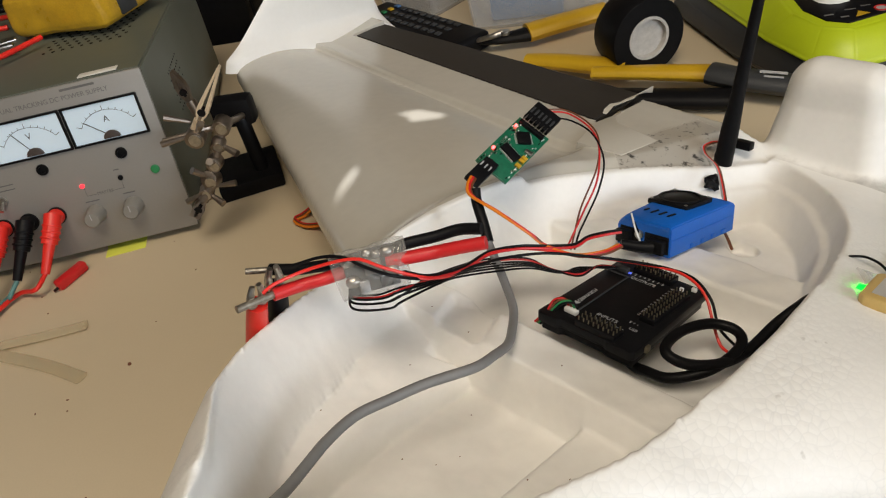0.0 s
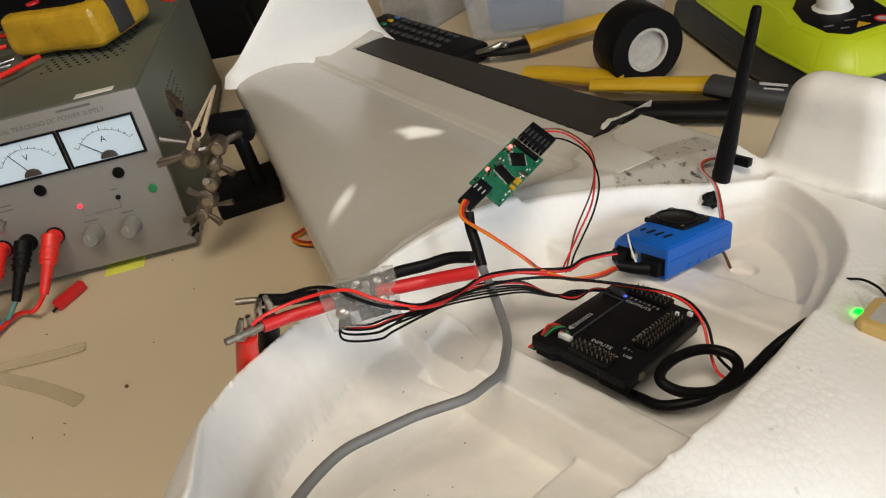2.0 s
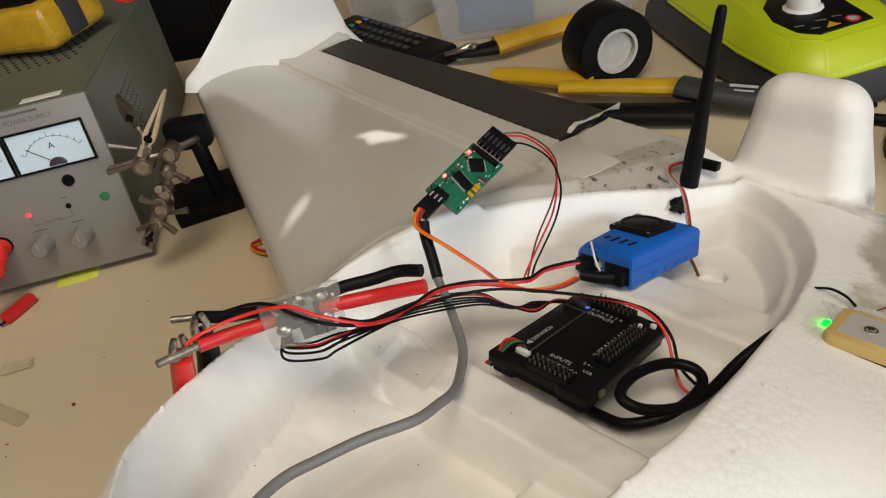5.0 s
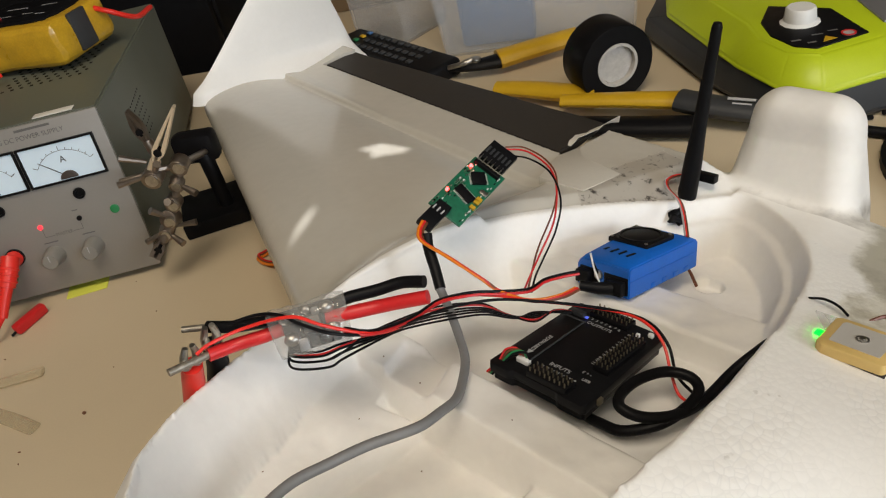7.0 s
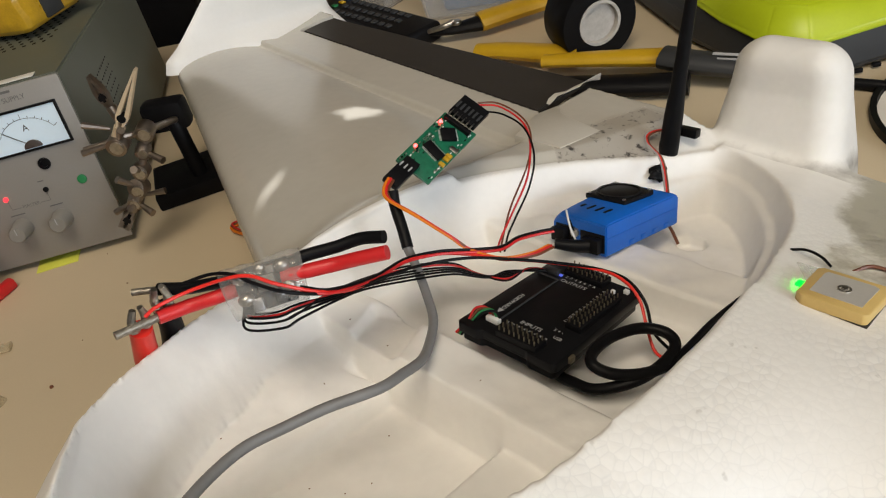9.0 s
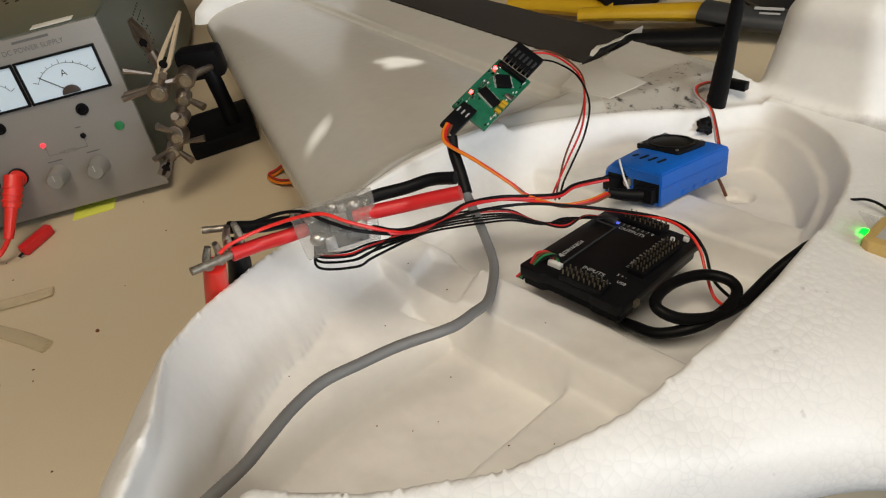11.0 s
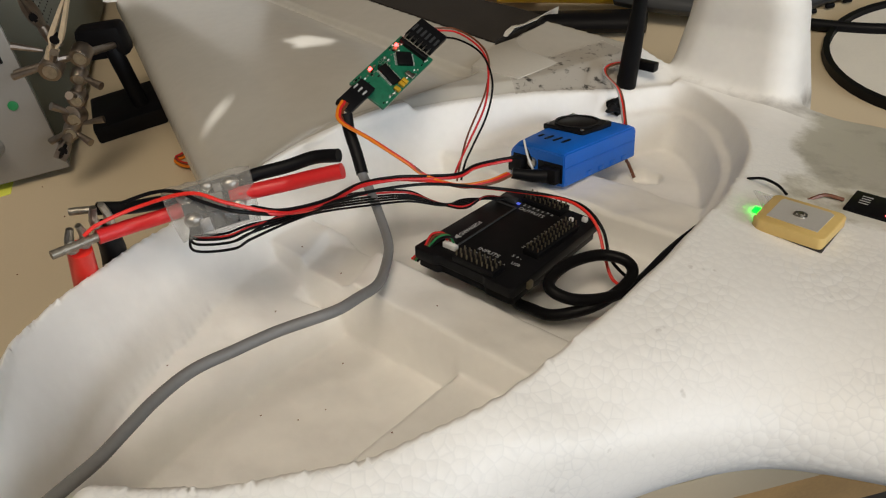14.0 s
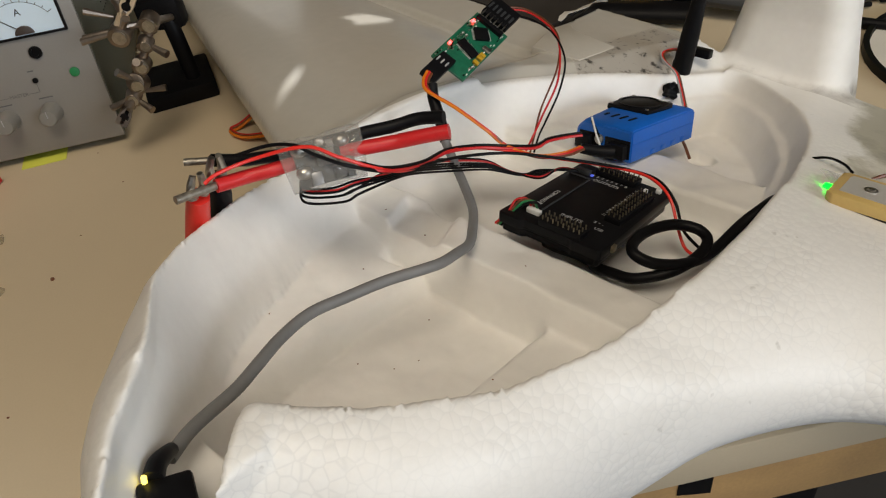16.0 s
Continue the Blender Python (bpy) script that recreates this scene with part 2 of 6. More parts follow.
region(M_FOAM, "shaded_film", (0.50, 0.475, 0.41), 0.35, 0.030, (0.36, 0.34, 0.29), 38, 0.50, 0.70, 0.004)
# darker grey band round the foot of the tail hump
region(M_FOAM2, "pod_foot", (0.36, 0.34, 0.30), 0.5, 0.016, (0.22, 0.20, 0.18), 60, 0.50, 0.72, 0.006)
M_LEDR = glow("red_led", (1.0, 0.03, 0.03), 18.0)
M_LAMPR = glow("small_red_lamp", (1.0, 0.02, 0.03), 3.0)
M_LEDG = glow("green_led", (0.0, 1.0, 0.004), 22.0)
M_LEDB = glow("blue_led", (0.10, 0.15, 0.8), 0.6)
M_LEDY = glow("yellow_led", (1.0, 0.75, 0.1), 4.0)
M_WALL = material("room_wall", (0.14, 0.115, 0.09), 0.8, var=0.05, scale=3, bump=0.1)
M_CEIL = material("ceiling_paint", (0.38, 0.34, 0.29), 0.85, var=0.03, scale=3)
M_FLOOR = material("room_floor", (0.10, 0.09, 0.08), 0.6, var=0.15, scale=6)


# ---- mesh helpers ----
def link_mesh(name, bm, mat, parent=None, label="", smooth=True, angle=40):
    me = bpy.data.meshes.new(name)
    if smooth:
        lim = radians(angle)
        for f in bm.faces:
            f.smooth = True
        for e in bm.edges:
            if len(e.link_faces) == 2 and e.calc_face_angle(0) > lim:
                e.smooth = False
    bm.to_mesh(me)
    bm.free()
    me.materials.append(mat)
    ob = new(name, me)
    if parent is not None:
        ob.parent = parent
    if label:
        ob["label"] = label
    return ob


def part(name, bm, mat, parent, label=""):
    return link_mesh(name, bm, mat, parent, label)


def thing(name, m, label, category, group="", kind=""):
    ob = new(name)
    ob.matrix_world = m
    ob.empty_display_size = 0.02
    return tagged(ob, label, category, group, kind)


def box(sx, sy, sz, at=(0, 0, 0), bevel=0.0, rot=None, taper=1.0, seg=2):
    """A bevelled block centred at `at`; taper narrows its top."""
    bm = bmesh.new()
    bmesh.ops.create_cube(bm, size=1)
    for v in bm.verts:
        k = taper if v.co.z > 0 else 1
        v.co = Vector((v.co.x * sx * k, v.co.y * sy * k, v.co.z * sz))
    if bevel:
        bmesh.ops.bevel(bm, geom=bm.edges[:], offset=bevel, segments=seg, affect="EDGES", profile=0.5)
    m = Matrix.Translation(at) @ (rot.to_4x4() if rot else Matrix())
    bm.transform(m)
    return bm


def cyl(r, h, at=(0, 0, 0), r2=None, rot=None, n=24, bevel=0.0):
    bm = bmesh.new()
    bmesh.ops.create_cone(bm, cap_ends=True, segments=n, radius1=r, radius2=r if r2 is None else r2, depth=h)
    if bevel:
        rims = [e for e in bm.edges if abs(e.verts[0].co.z - e.verts[1].co.z) < 1e-7]
        bmesh.ops.bevel(bm, geom=rims, offset=bevel, segments=2, affect="EDGES", profile=0.5)
    bm.transform(Matrix.Translation(at) @ (rot.to_4x4() if rot else Matrix()))
    return bm


def ball(r, at=(0, 0, 0), squash=(1, 1, 1), n=12):
    bm = bmesh.new()
    bmesh.ops.create_uvsphere(bm, u_segments=n, v_segments=n // 2 + 2, radius=r)
    bm.transform(Matrix.Translation(at) @ Matrix.Diagonal((*squash, 1)))
    return bm


def join(*bms):
    out = bms[0]
    for b in bms[1:]:
        tmp = bpy.data.meshes.new("tmp")
        b.to_mesh(tmp)
        b.free()
        out.from_mesh(tmp)
        bpy.data.meshes.remove(tmp)
    return out


def spin_profile(points, n=32, at=(0, 0, 0), rot=None):
    """A turned body from (radius, height) points."""
    bm = bmesh.new()
    rings = []
    for r, z in points:
        if r < 1e-6:
            rings.append([bm.verts.new((0, 0, z))])
        else:
            rings.append([bm.verts.new((r * math.cos(2 * math.pi * k / n), r * math.sin(2 * math.pi * k / n), z)) for k in range(n)])
    for a, b in zip(rings, rings[1:]):
        for k in range(n):
            q = [a[k % len(a)], a[(k + 1) % len(a)], b[(k + 1) % len(b)], b[k % len(b)]]
            q = list(dict.fromkeys(q))
            if len(q) > 2:
                bm.faces.new(q)
    bmesh.ops.recalc_face_normals(bm, faces=bm.faces[:])
    bm.transform(Matrix.Translation(at) @ (rot.to_4x4() if rot else Matrix()))
    return bm


def curve_points(pts, per=8):
    """Catmull-Rom through the points."""
    p = [Vector(q) for q in pts]
    p = [2 * p[0] - p[1]] + p + [2 * p[-1] - p[-2]]
    out = []
    for i in range(1, len(p) - 2):
        a, b, c, d = p[i - 1:i + 3]
        for k in range(per):
            t = k / per
            out.append(0.5 * ((2 * b) + (c - a) * t + (2 * a - 5 * b + 4 * c - d) * t * t + (3 * b - a - 3 * c + d) * t ** 3))
    out.append(p[-2])
    return out


def tube(pts, r, n=8, per=8, flat=1.0, ends=None):
    """A round lead along a smooth line; ends gives radii at start and end."""
    line = curve_points(pts, per) if len(pts) > 2 else [Vector(q) for q in pts]
    bm = bmesh.new()
    up, rings = Vector((0, 0, 1)), []
    for i, q in enumerate(line):
        d = (line[min(i + 1, len(line) - 1)] - line[max(i - 1, 0)]).normalized()
        s = d.cross(up)
        s = s.normalized() if s.length > 1e-4 else Vector((1, 0, 0))
        w = s.cross(d).normalized()
        f = i / (len(line) - 1)
        rr = r if ends is None else ends[0] + (ends[1] - ends[0]) * f
        rings.append([bm.verts.new(q + (s * math.cos(a) + w * math.sin(a) * flat) * rr) for a in (2 * math.pi * k / n for k in range(n))])
    for a, b in zip(rings, rings[1:]):
        for k in range(n):
            bm.faces.new((a[k], a[(k + 1) % n], b[(k + 1) % n], b[k]))
    bm.faces.new(rings[0][::-1])
    bm.faces.new(rings[-1])
    bmesh.ops.recalc_face_normals(bm, faces=bm.faces[:])
    return bm


def slab(outline, z0, z1, bevel=0.0):
    """An upright prism over an outline of (x, y)."""
    bm = bmesh.new()
    lo = [bm.verts.new((x, y, z0)) for x, y in outline]
    hi = [bm.verts.new((x, y, z1)) for x, y in outline]
    n = len(lo)
    bm.faces.new(lo[::-1])
    bm.faces.new(hi)
    for k in range(n):
        bm.faces.new((lo[k], lo[(k + 1) % n], hi[(k + 1) % n], hi[k]))
    bmesh.ops.recalc_face_normals(bm, faces=bm.faces[:])
    if bevel:
        bmesh.ops.bevel(bm, geom=bm.edges[:], offset=bevel, segments=2, affect="EDGES", profile=0.5)
    return bm


def lettering(text, size, m, mat, parent, name="lettering", align="CENTER"):
    """Raised or printed characters as a mesh, in the built-in type."""
    cu = bpy.data.curves.new(name, "FONT")
    cu.body, cu.size, cu.extrude, cu.align_x, cu.align_y = text, size, 0.00004, align, "CENTER"
    tmp = bpy.data.objects.new("tmp", cu)
    scene.collection.objects.link(tmp)
    me = bpy.data.meshes.new_from_object(tmp.evaluated_get(bpy.context.evaluated_depsgraph_get()))
    bpy.data.objects.remove(tmp)
    bpy.data.curves.remove(cu)
    me.transform(m)
    me.materials.clear()
    me.materials.append(mat)
    ob = new(name, me)
    ob.parent = parent
    return ob


def bars(rows, mat, parent, z, name="printed_lines"):
    """Unreadable print as thin bars: rows of x, y, width, height."""
    return [part(name.rstrip("s"), box(w, h, 0.00012, (x, y, z)), mat, parent) for x, y, w, h in rows]


# the aircraft's own axes: u from nose to tail, v towards its far wing, w up
AIR = Matrix(((0.65464829, -0.74313153, 0.13853215, -0.01), (0.72514421, 0.66911843, 0.16262351, 0.235),
              (-0.21354507, -0.00600542, 0.97691476, 0.11857), (0, 0, 0, 1)))

# ---- setting ----
def setting(name, bm, mat, label):
    return tagged(link_mesh(name, bm, mat), label, name.rstrip("_0123456789").replace("_", " "), kind="structure")


ROOM = dict(x0=-1.6, x1=2.2, y0=-2.2, y1=2.95, z0=-0.74, z1=2.05)


def wall_with_opening(along, at, a0, a1, o0, o1, oz0, oz1, thick):
    """A wall plane with one window opening, as four blocks in one mesh."""
    z0, z1 = ROOM["z0"], ROOM["z1"]
    spans = [(a0, o0, z0, z1), (o1, a1, z0, z1), (o0, o1, z0, oz0), (o0, o1, oz1, z1)]
    bms = []
    for p, q, r, s in spans:
        c = ((p + q) / 2, at, (r + s) / 2) if along == "x" else (at, (p + q) / 2, (r + s) / 2)
        d = (q - p, thick, s - r) if along == "x" else (thick, q - p, s - r)
        bms.append(box(*d, c))
    return join(*bms)


cx, cy = (ROOM["x0"] + ROOM["x1"]) / 2, (ROOM["y0"] + ROOM["y1"]) / 2
wx, wy = ROOM["x1"] - ROOM["x0"], ROOM["y1"] - ROOM["y0"]
setting("floor", box(wx + 0.4, wy + 0.4, 0.1, (cx, cy, ROOM["z0"] - 0.05)), M_FLOOR, "dark plain workshop floor under the table")
# unseen ceiling, its opening added to hold the warm overhead lamp
open_x0, open_x1, open_y0, open_y1 = -0.44, 0.76, -1.05, -0.05
setting("ceiling", join(box(open_x0 - ROOM["x0"] + 0.2, wy + 0.4, 0.1, ((open_x0 + ROOM["x0"] - 0.2) / 2, cy, ROOM["z1"] + 0.05)),
                        box(ROOM["x1"] + 0.2 - open_x1, wy + 0.4, 0.1, ((open_x1 + ROOM["x1"] + 0.2) / 2, cy, ROOM["z1"] + 0.05)),
                        box(open_x1 - open_x0, open_y0 - ROOM["y0"] + 0.2, 0.1, ((open_x0 + open_x1) / 2, (open_y0 + ROOM["y0"] - 0.2) / 2, ROOM["z1"] + 0.05)),
                        box(open_x1 - open_x0, ROOM["y1"] + 0.2 - open_y1, 0.1, ((open_x0 + open_x1) / 2, (open_y1 + ROOM["y1"] + 0.2) / 2, ROOM["z1"] + 0.05))), M_CEIL, "plain pale unseen ceiling with an opening added for the overhead lamp")
setting("wall_east", wall_with_opening("y", ROOM["x1"] + 0.06, ROOM["y0"], ROOM["y1"], -2.0, -0.84, 0.35, 1.55, 0.12), M_WALL, "plain wall with a window opening")


def sun_gap(u, v):
    """Where the sun's way from a place on the far wing meets the north wall."""
    p = AIR @ Vector((u, v, 0.005))
    q = p + SUN * ((ROOM["y1"] - p.y) / SUN.y)
    return q.x, q.z


def wall_with_gaps(gaps, at, thick):
    """A wall of blocks that leaves the small gaps open: gaps are x, z, width, height, one beside the other."""
    bms, x = [], ROOM["x0"]
    for gx, gz, gw, gh in sorted(gaps):
        if gx - gw / 2 - x > 1e-5:
            bms.append(box(gx - gw / 2 - x, thick, ROOM["z1"] - ROOM["z0"], ((x + gx - gw / 2) / 2, at, (ROOM["z0"] + ROOM["z1"]) / 2)))
        lo, hi = gz - gh / 2, gz + gh / 2
        bms.append(box(gw, thick, lo - ROOM["z0"], (gx, at, (ROOM["z0"] + lo) / 2)))
        bms.append(box(gw, thick, ROOM["z1"] - hi, (gx, at, (ROOM["z1"] + hi) / 2)))
        x = gx + gw / 2
    bms.append(box(ROOM["x1"] - x, thick, ROOM["z1"] - ROOM["z0"], ((x + ROOM["x1"]) / 2, at, (ROOM["z0"] + ROOM["z1"]) / 2)))
    return join(*bms)


def gap_columns(places, n):
    """A gap of any outline as narrow columns: the outline is given by where its light falls on the far wing."""
    poly = [sun_gap(*p) for p in places]
    x0, x1 = min(p[0] for p in poly), max(p[0] for p in poly)
    cols = []
    for k in range(n):
        x = x0 + (x1 - x0) * (k + 0.5) / n
        zs = [a[1] + (b[1] - a[1]) * (x - a[0]) / (b[0] - a[0]) for a, b in zip(poly, poly[1:] + poly[:1]) if (a[0] > x) != (b[0] > x)]
        cols.append((x, (min(zs) + max(zs)) / 2, (x1 - x0) / n, max(zs) - min(zs)))
    return cols


# gaps cut in an unseen wall so the sun draws two bright wing patches
GAPS = gap_columns([(0.274, 0.2530), (0.302, 0.2545), (0.313, 0.233), (0.294, 0.2245), (0.272, 0.2300), (0.279, 0.2400)], 14) + gap_columns([(0.1680, 0.1900), (0.1900, 0.1945), (0.2110, 0.2105), (0.1870, 0.2045)], 9)
setting("wall_north", wall_with_gaps(GAPS, ROOM["y1"] + 0.004, 0.008), M_WALL, "unseen wall with narrow gaps added to shape two sun patches")
setting("wall_west", box(0.12, wy, ROOM["z1"] - ROOM["z0"], (ROOM["x0"] - 0.06, cy, (ROOM["z0"] + ROOM["z1"]) / 2)), M_WALL, "plain workshop wall")
setting("wall_south", wall_with_opening("x", ROOM["y0"] - 0.06, ROOM["x0"], ROOM["x1"], 0.5, 1.9, 0.35, 1.55, 0.12), M_WALL, "plain wall with a window opening")

table = thing("work_table", Matrix(), "cream laminate work table with a pine apron, slightly worn", "table")


def front(x, back=0.0):
    return 0.2855 + back + 0.15 * (x - 0.11)


part("tabletop", slab([(-0.95, front(-0.95)), (1.0, front(1.0)), (1.0, 1.16), (-0.235, 1.16), (-0.235, 0.968), (-0.95, 0.968)], -0.022, 0.0, 0.0015), M_TABLE, table, "cream laminate top")
part("apron", slab([(-0.93, front(-0.93, 0.007)), (0.98, front(0.98, 0.007)), (0.98, front(0.98, 0.027)), (-0.93, front(-0.93, 0.027))], -0.066, -0.022, 0.001), M_WOOD, table, "pine apron under the top")
for lx, ly in ((-0.88, 0.20), (0.197, 0.345), (0.93, 0.47), (-0.88, 0.90), (0.93, 1.10)):
    part("leg", box(0.05, 0.05, 0.718, (lx, ly, -0.381), 0.004), M_RUBBER, table)
for lx, ly, s in ((0.149, front(0.149, 0.0065), 0.006), (0.142, front(0.142, 0.0066), 0.003)):
    part("knot", slab([(lx - s, ly - 0.0006), (lx + s * 0.9, ly - 0.0004), (lx + s, ly + 0.002), (lx - s, ly + 0.002)], -0.040 - s * 0.6, -0.033 + s * 0.3), M_RUBBER, table)

# ---- the foam aircraft ----
RIM = [(-0.036, -0.012), (-0.030, -0.028), (-0.0123, -0.0179), (-0.0038, -0.0117), (0.0078, -0.0043), (0.0148, -0.0105), (0.0246, -0.0213),
       (0.036, -0.0308), (0.0495, -0.0395), (0.064, -0.0475), (0.0846, -0.0535), (0.0983, -0.0575), (0.1224, -0.0607), (0.1673, -0.0625), (0.2128, -0.0611),
       (0.252, -0.0587), (0.281, -0.0545), (0.310, -0.0485), (0.336, -0.037),
       (0.360, -0.020), (0.375, -0.003), (0.382, 0.014), (0.376, 0.028), (0.352, 0.042), (0.317, 0.063), (0.288, 0.083), (0.250, 0.104),
       (0.200, 0.111), (0.157, 0.110), (0.128, 0.108), (0.100, 0.103), (0.080, 0.096), (0.060, 0.087), (0.040, 0.0745), (0.030, 0.066), (0.020, 0.0555),
       (0.010, 0.041), (0.0014, 0.0285), (-0.010, 0.018), (-0.018, 0.011), (-0.0245, 0.0045), (-0.030, -0.0015), (-0.0338, -0.0065)]


def plan_distance(poly, x, y):
    """Signed distance in plan to a closed outline: negative inside."""
    best = np.full(x.shape, 9.0, np.float32)
    inside = np.zeros(x.shape, bool)
    for (ax, ay), (bx, by) in zip(poly, poly[1:] + poly[:1]):
        dx, dy = bx - ax, by - ay
        t = np.clip(((x - ax) * dx + (y - ay) * dy) / (dx * dx + dy * dy), 0, 1)
        best = np.minimum(best, np.hypot(x - ax - t * dx, y - ay - t * dy))
        if ay != by:
            inside ^= ((ay > y) != (by > y)) & (x < (bx - ax) * (y - ay) / (by - ay) + ax)
    return np.where(inside, -best, best)


def rounded(poly, per=3):
    """The outline with its corners softened."""
    out, n = [], len(poly)
    for i in range(n):
        a, b, c, d = (np.array(poly[(i + k - 1) % n]) for k in range(4))
        for t in np.arange(per) / per:
            q = 0.5 * (2 * b + (c - a) * t + (2 * a - 5 * b + 4 * c - d) * t * t + (3 * b - a - 3 * c + d) * t ** 3)
            out.append((float(q[0]), float(q[1])))
    return out


RIM = rounded(RIM)


def smin(a, b, k):
    h = np.clip(0.5 + 0.5 * (b - a) / k, 0, 1)
    return b + (a - b) * h - k * h * (1 - h)


def step(x, a, b):
    t = np.clip((x - a) / (b - a), 0, 1)
    return t * t * (3 - 2 * t)


VC = 0.024
# height of the bay's edge along the far and the near side, and the widest line of the hull on the far side
FAR_U, FAR_W = (-0.04, 0.0, 0.01, 0.02, 0.03, 0.04, 0.06, 0.08, 0.10, 0.30, 0.37), (0.0175, 0.0175, 0.017, 0.015, 0.0115, 0.0092, 0.005, 0.003, 0.0015, 0.001, -0.0045)
NEAR_U, NEAR_W = (0.0, 0.02, 0.05, 0.10, 0.20, 0.27, 0.38), (0.0093, 0.0088, 0.0068, 0.0046, 0.003, 0.001, -0.008)
HULL_U, HULL_V = (-0.037, -0.033, -0.027, -0.0146, 0.006, 0.02, 0.031, 0.05, 0.08, 0.12, 0.20, 0.30), (-0.002, 0.0085, 0.0205, 0.0375, 0.0585, 0.0705, 0.077, 0.089, 0.102, 0.108, 0.108, 0.090)
EDGE_U, EDGE_V = (-0.037, -0.0338, -0.0245, -0.010, 0.0014, 0.01, 0.02, 0.03, 0.04, 0.06, 0.08, 0.10, 0.13, 0.20, 0.25), (-0.013, -0.0065, 0.0045, 0.018, 0.0285, 0.041, 0.0555, 0.066, 0.0745, 0.087, 0.096, 0.103, 0.108, 0.111, 0.104)


def lumps(x, y, cell, seed):
    """Smooth uneven relief in plan, about -0.5 to 0.5, with hills of the given width."""
    grid = np.random.default_rng(seed).random((256, 1024), dtype=np.float32) - 0.5
    gx, gy = (x + 0.1) / cell, (y + 0.4) / cell
    i, j = np.floor(gx).astype(int) % 255, np.floor(gy).astype(int) % 1023
    fx, fy = gx - np.floor(gx), gy - np.floor(gy)
    fx, fy = fx * fx * (3 - 2 * fx), fy * fy * (3 - 2 * fy)
    return (grid[i, j] * (1 - fx) + grid[i + 1, j] * fx) * (1 - fy) + (grid[i, j + 1] * (1 - fx) + grid[i + 1, j + 1] * fx) * fy


def blur(f, r):
    """Running mean over 2r + 1 cells along each axis."""
    for axis in range(3):
        pad = [(0, 0)] * 3
        pad[axis] = (r + 1, r)
        c = np.cumsum(np.pad(f, pad, mode="edge"), axis=axis, dtype=np.float64)
        n = f.shape[axis]
        hi, lo = [slice(None)] * 3, [slice(None)] * 3
        hi[axis], lo[axis] = slice(2 * r + 1, 2 * r + 1 + n), slice(0, n)
        f = ((c[tuple(hi)] - c[tuple(lo)]) / (2 * r + 1)).astype(np.float32)
    return f


def leading(s):
    return 0.167 + 0.44 * (s - 0.178)


def trailing(s):
    return 0.405 + 0.15 * (s - 0.1)


def airframe(h=0.0016):
    """The foam body and both wings as one closed skin round a solid given by its distance field."""
    u = np.arange(-0.044, 0.464, h, dtype=np.float32)
    v = np.arange(-0.300, 0.500, h, dtype=np.float32)
    w = np.arange(-0.112, 0.092, h, dtype=np.float32)
    U, V = np.meshgrid(u, v, indexing="ij")
    s = np.abs(V - VC)
    # wings
    le, te = leading(s) + np.where(V < VC, -0.006 + 0.018 * step(s, 0.10, 0.15), 0.0), trailing(s)
    te = np.where((V > 0.130) & (V < 0.464), 0.3545 + (V - 0.134) * 0.18, te)
    full = 0.405 + 0.15 * (s - 0.1)
    x = np.clip((U - le) / (full - le), 0.0, 1.0)
    T = np.clip(0.040 - 0.035 * (s - 0.1), 0.02, 0.04)
    near = V < VC
    T = np.where(near, T + 0.010, T)
    yt = 5 * T * (0.2969 * np.sqrt(x) - 0.126 * x - 0.3516 * x ** 2 + 0.2843 * x ** 3 - 0.09 * x ** 4) + 0.0022
    mid = np.where(near, -0.0285, -0.0215) + 0.4 * np.where(near, 0, 0.04 - T) + 0.008 * np.clip(x, 0, 0.62) + 0.052 * np.clip(x - 0.62, 0, 1) * np.where(near, 0.4, 1)
    # the step along the hinge of the far wing
    fold = U - (0.3175 + 0.178 * (V - 0.145))
    dip = np.where(fold < 0, -0.0052 * np.exp(np.minimum(fold, 0) / 0.026), 0.0) * step(V, 0.10, 0.13) * (1 - step(fold, -0.0035, 0.0))
    mid = mid + dip
    # cavity floor
    d_edge = -plan_distance(RIM, U, V) + 0.0009 * lumps(U, V, 0.009, 8) * step(-V, -0.03, 0.0)
    near_side = step(-V, -0.03, 0.02)
    crown = np.interp(U, FAR_U, FAR_W) * (1 - near_side) + np.interp(U, NEAR_U, NEAR_W) * near_side
    crown = crown.astype(np.float32)
    d_in = d_edge.copy()
    for _ in range(10):
        d_in[1:-1] = (d_in[:-2] + d_in[1:-1] * 2 + d_in[2:]) / 4
        d_in[:, 1:-1] = (d_in[:, :-2] + d_in[:, 1:-1] * 2 + d_in[:, 2:]) / 4
    base = np.full(U.shape, -0.0495, np.float32)
    base = base + 0.0130 * step(-V, 0.0115, 0.0160) * step(U, 0.05, 0.06)
    base = base + (-0.023 - base) * step(U, 0.1365, 0.1395)
    base = base + (-0.037 + 0.023) * step(U, 0.1635, 0.1675)
    base = base + 0.0150 * step(U, 0.2505, 0.2545)
    base = base - 0.016 * step(U, 0.282, 0.300)
    ru, rv = (U - 0.150) * 0.94 + (V - 0.062) * 0.34, (V - 0.062) * 0.94 - (U - 0.150) * 0.34
    pocket = np.maximum(np.abs(ru) - 0.015, np.abs(rv) - 0.013)
    far_side = step(V, 0.02, 0.05)
    far_side = far_side * step(-U, -0.27, -0.20)
    # the far wall drops to a narrow step, then a shelf runs gently down to the edge of the floor
    steep = np.interp(U, (0.0, 0.02, 0.05, 0.08), (5.0, 3.4, 2.3, 1.7)).astype(np.float32)
    d1 = (crown + 0.031) / steep
    inner = np.maximum(d_in, 0)
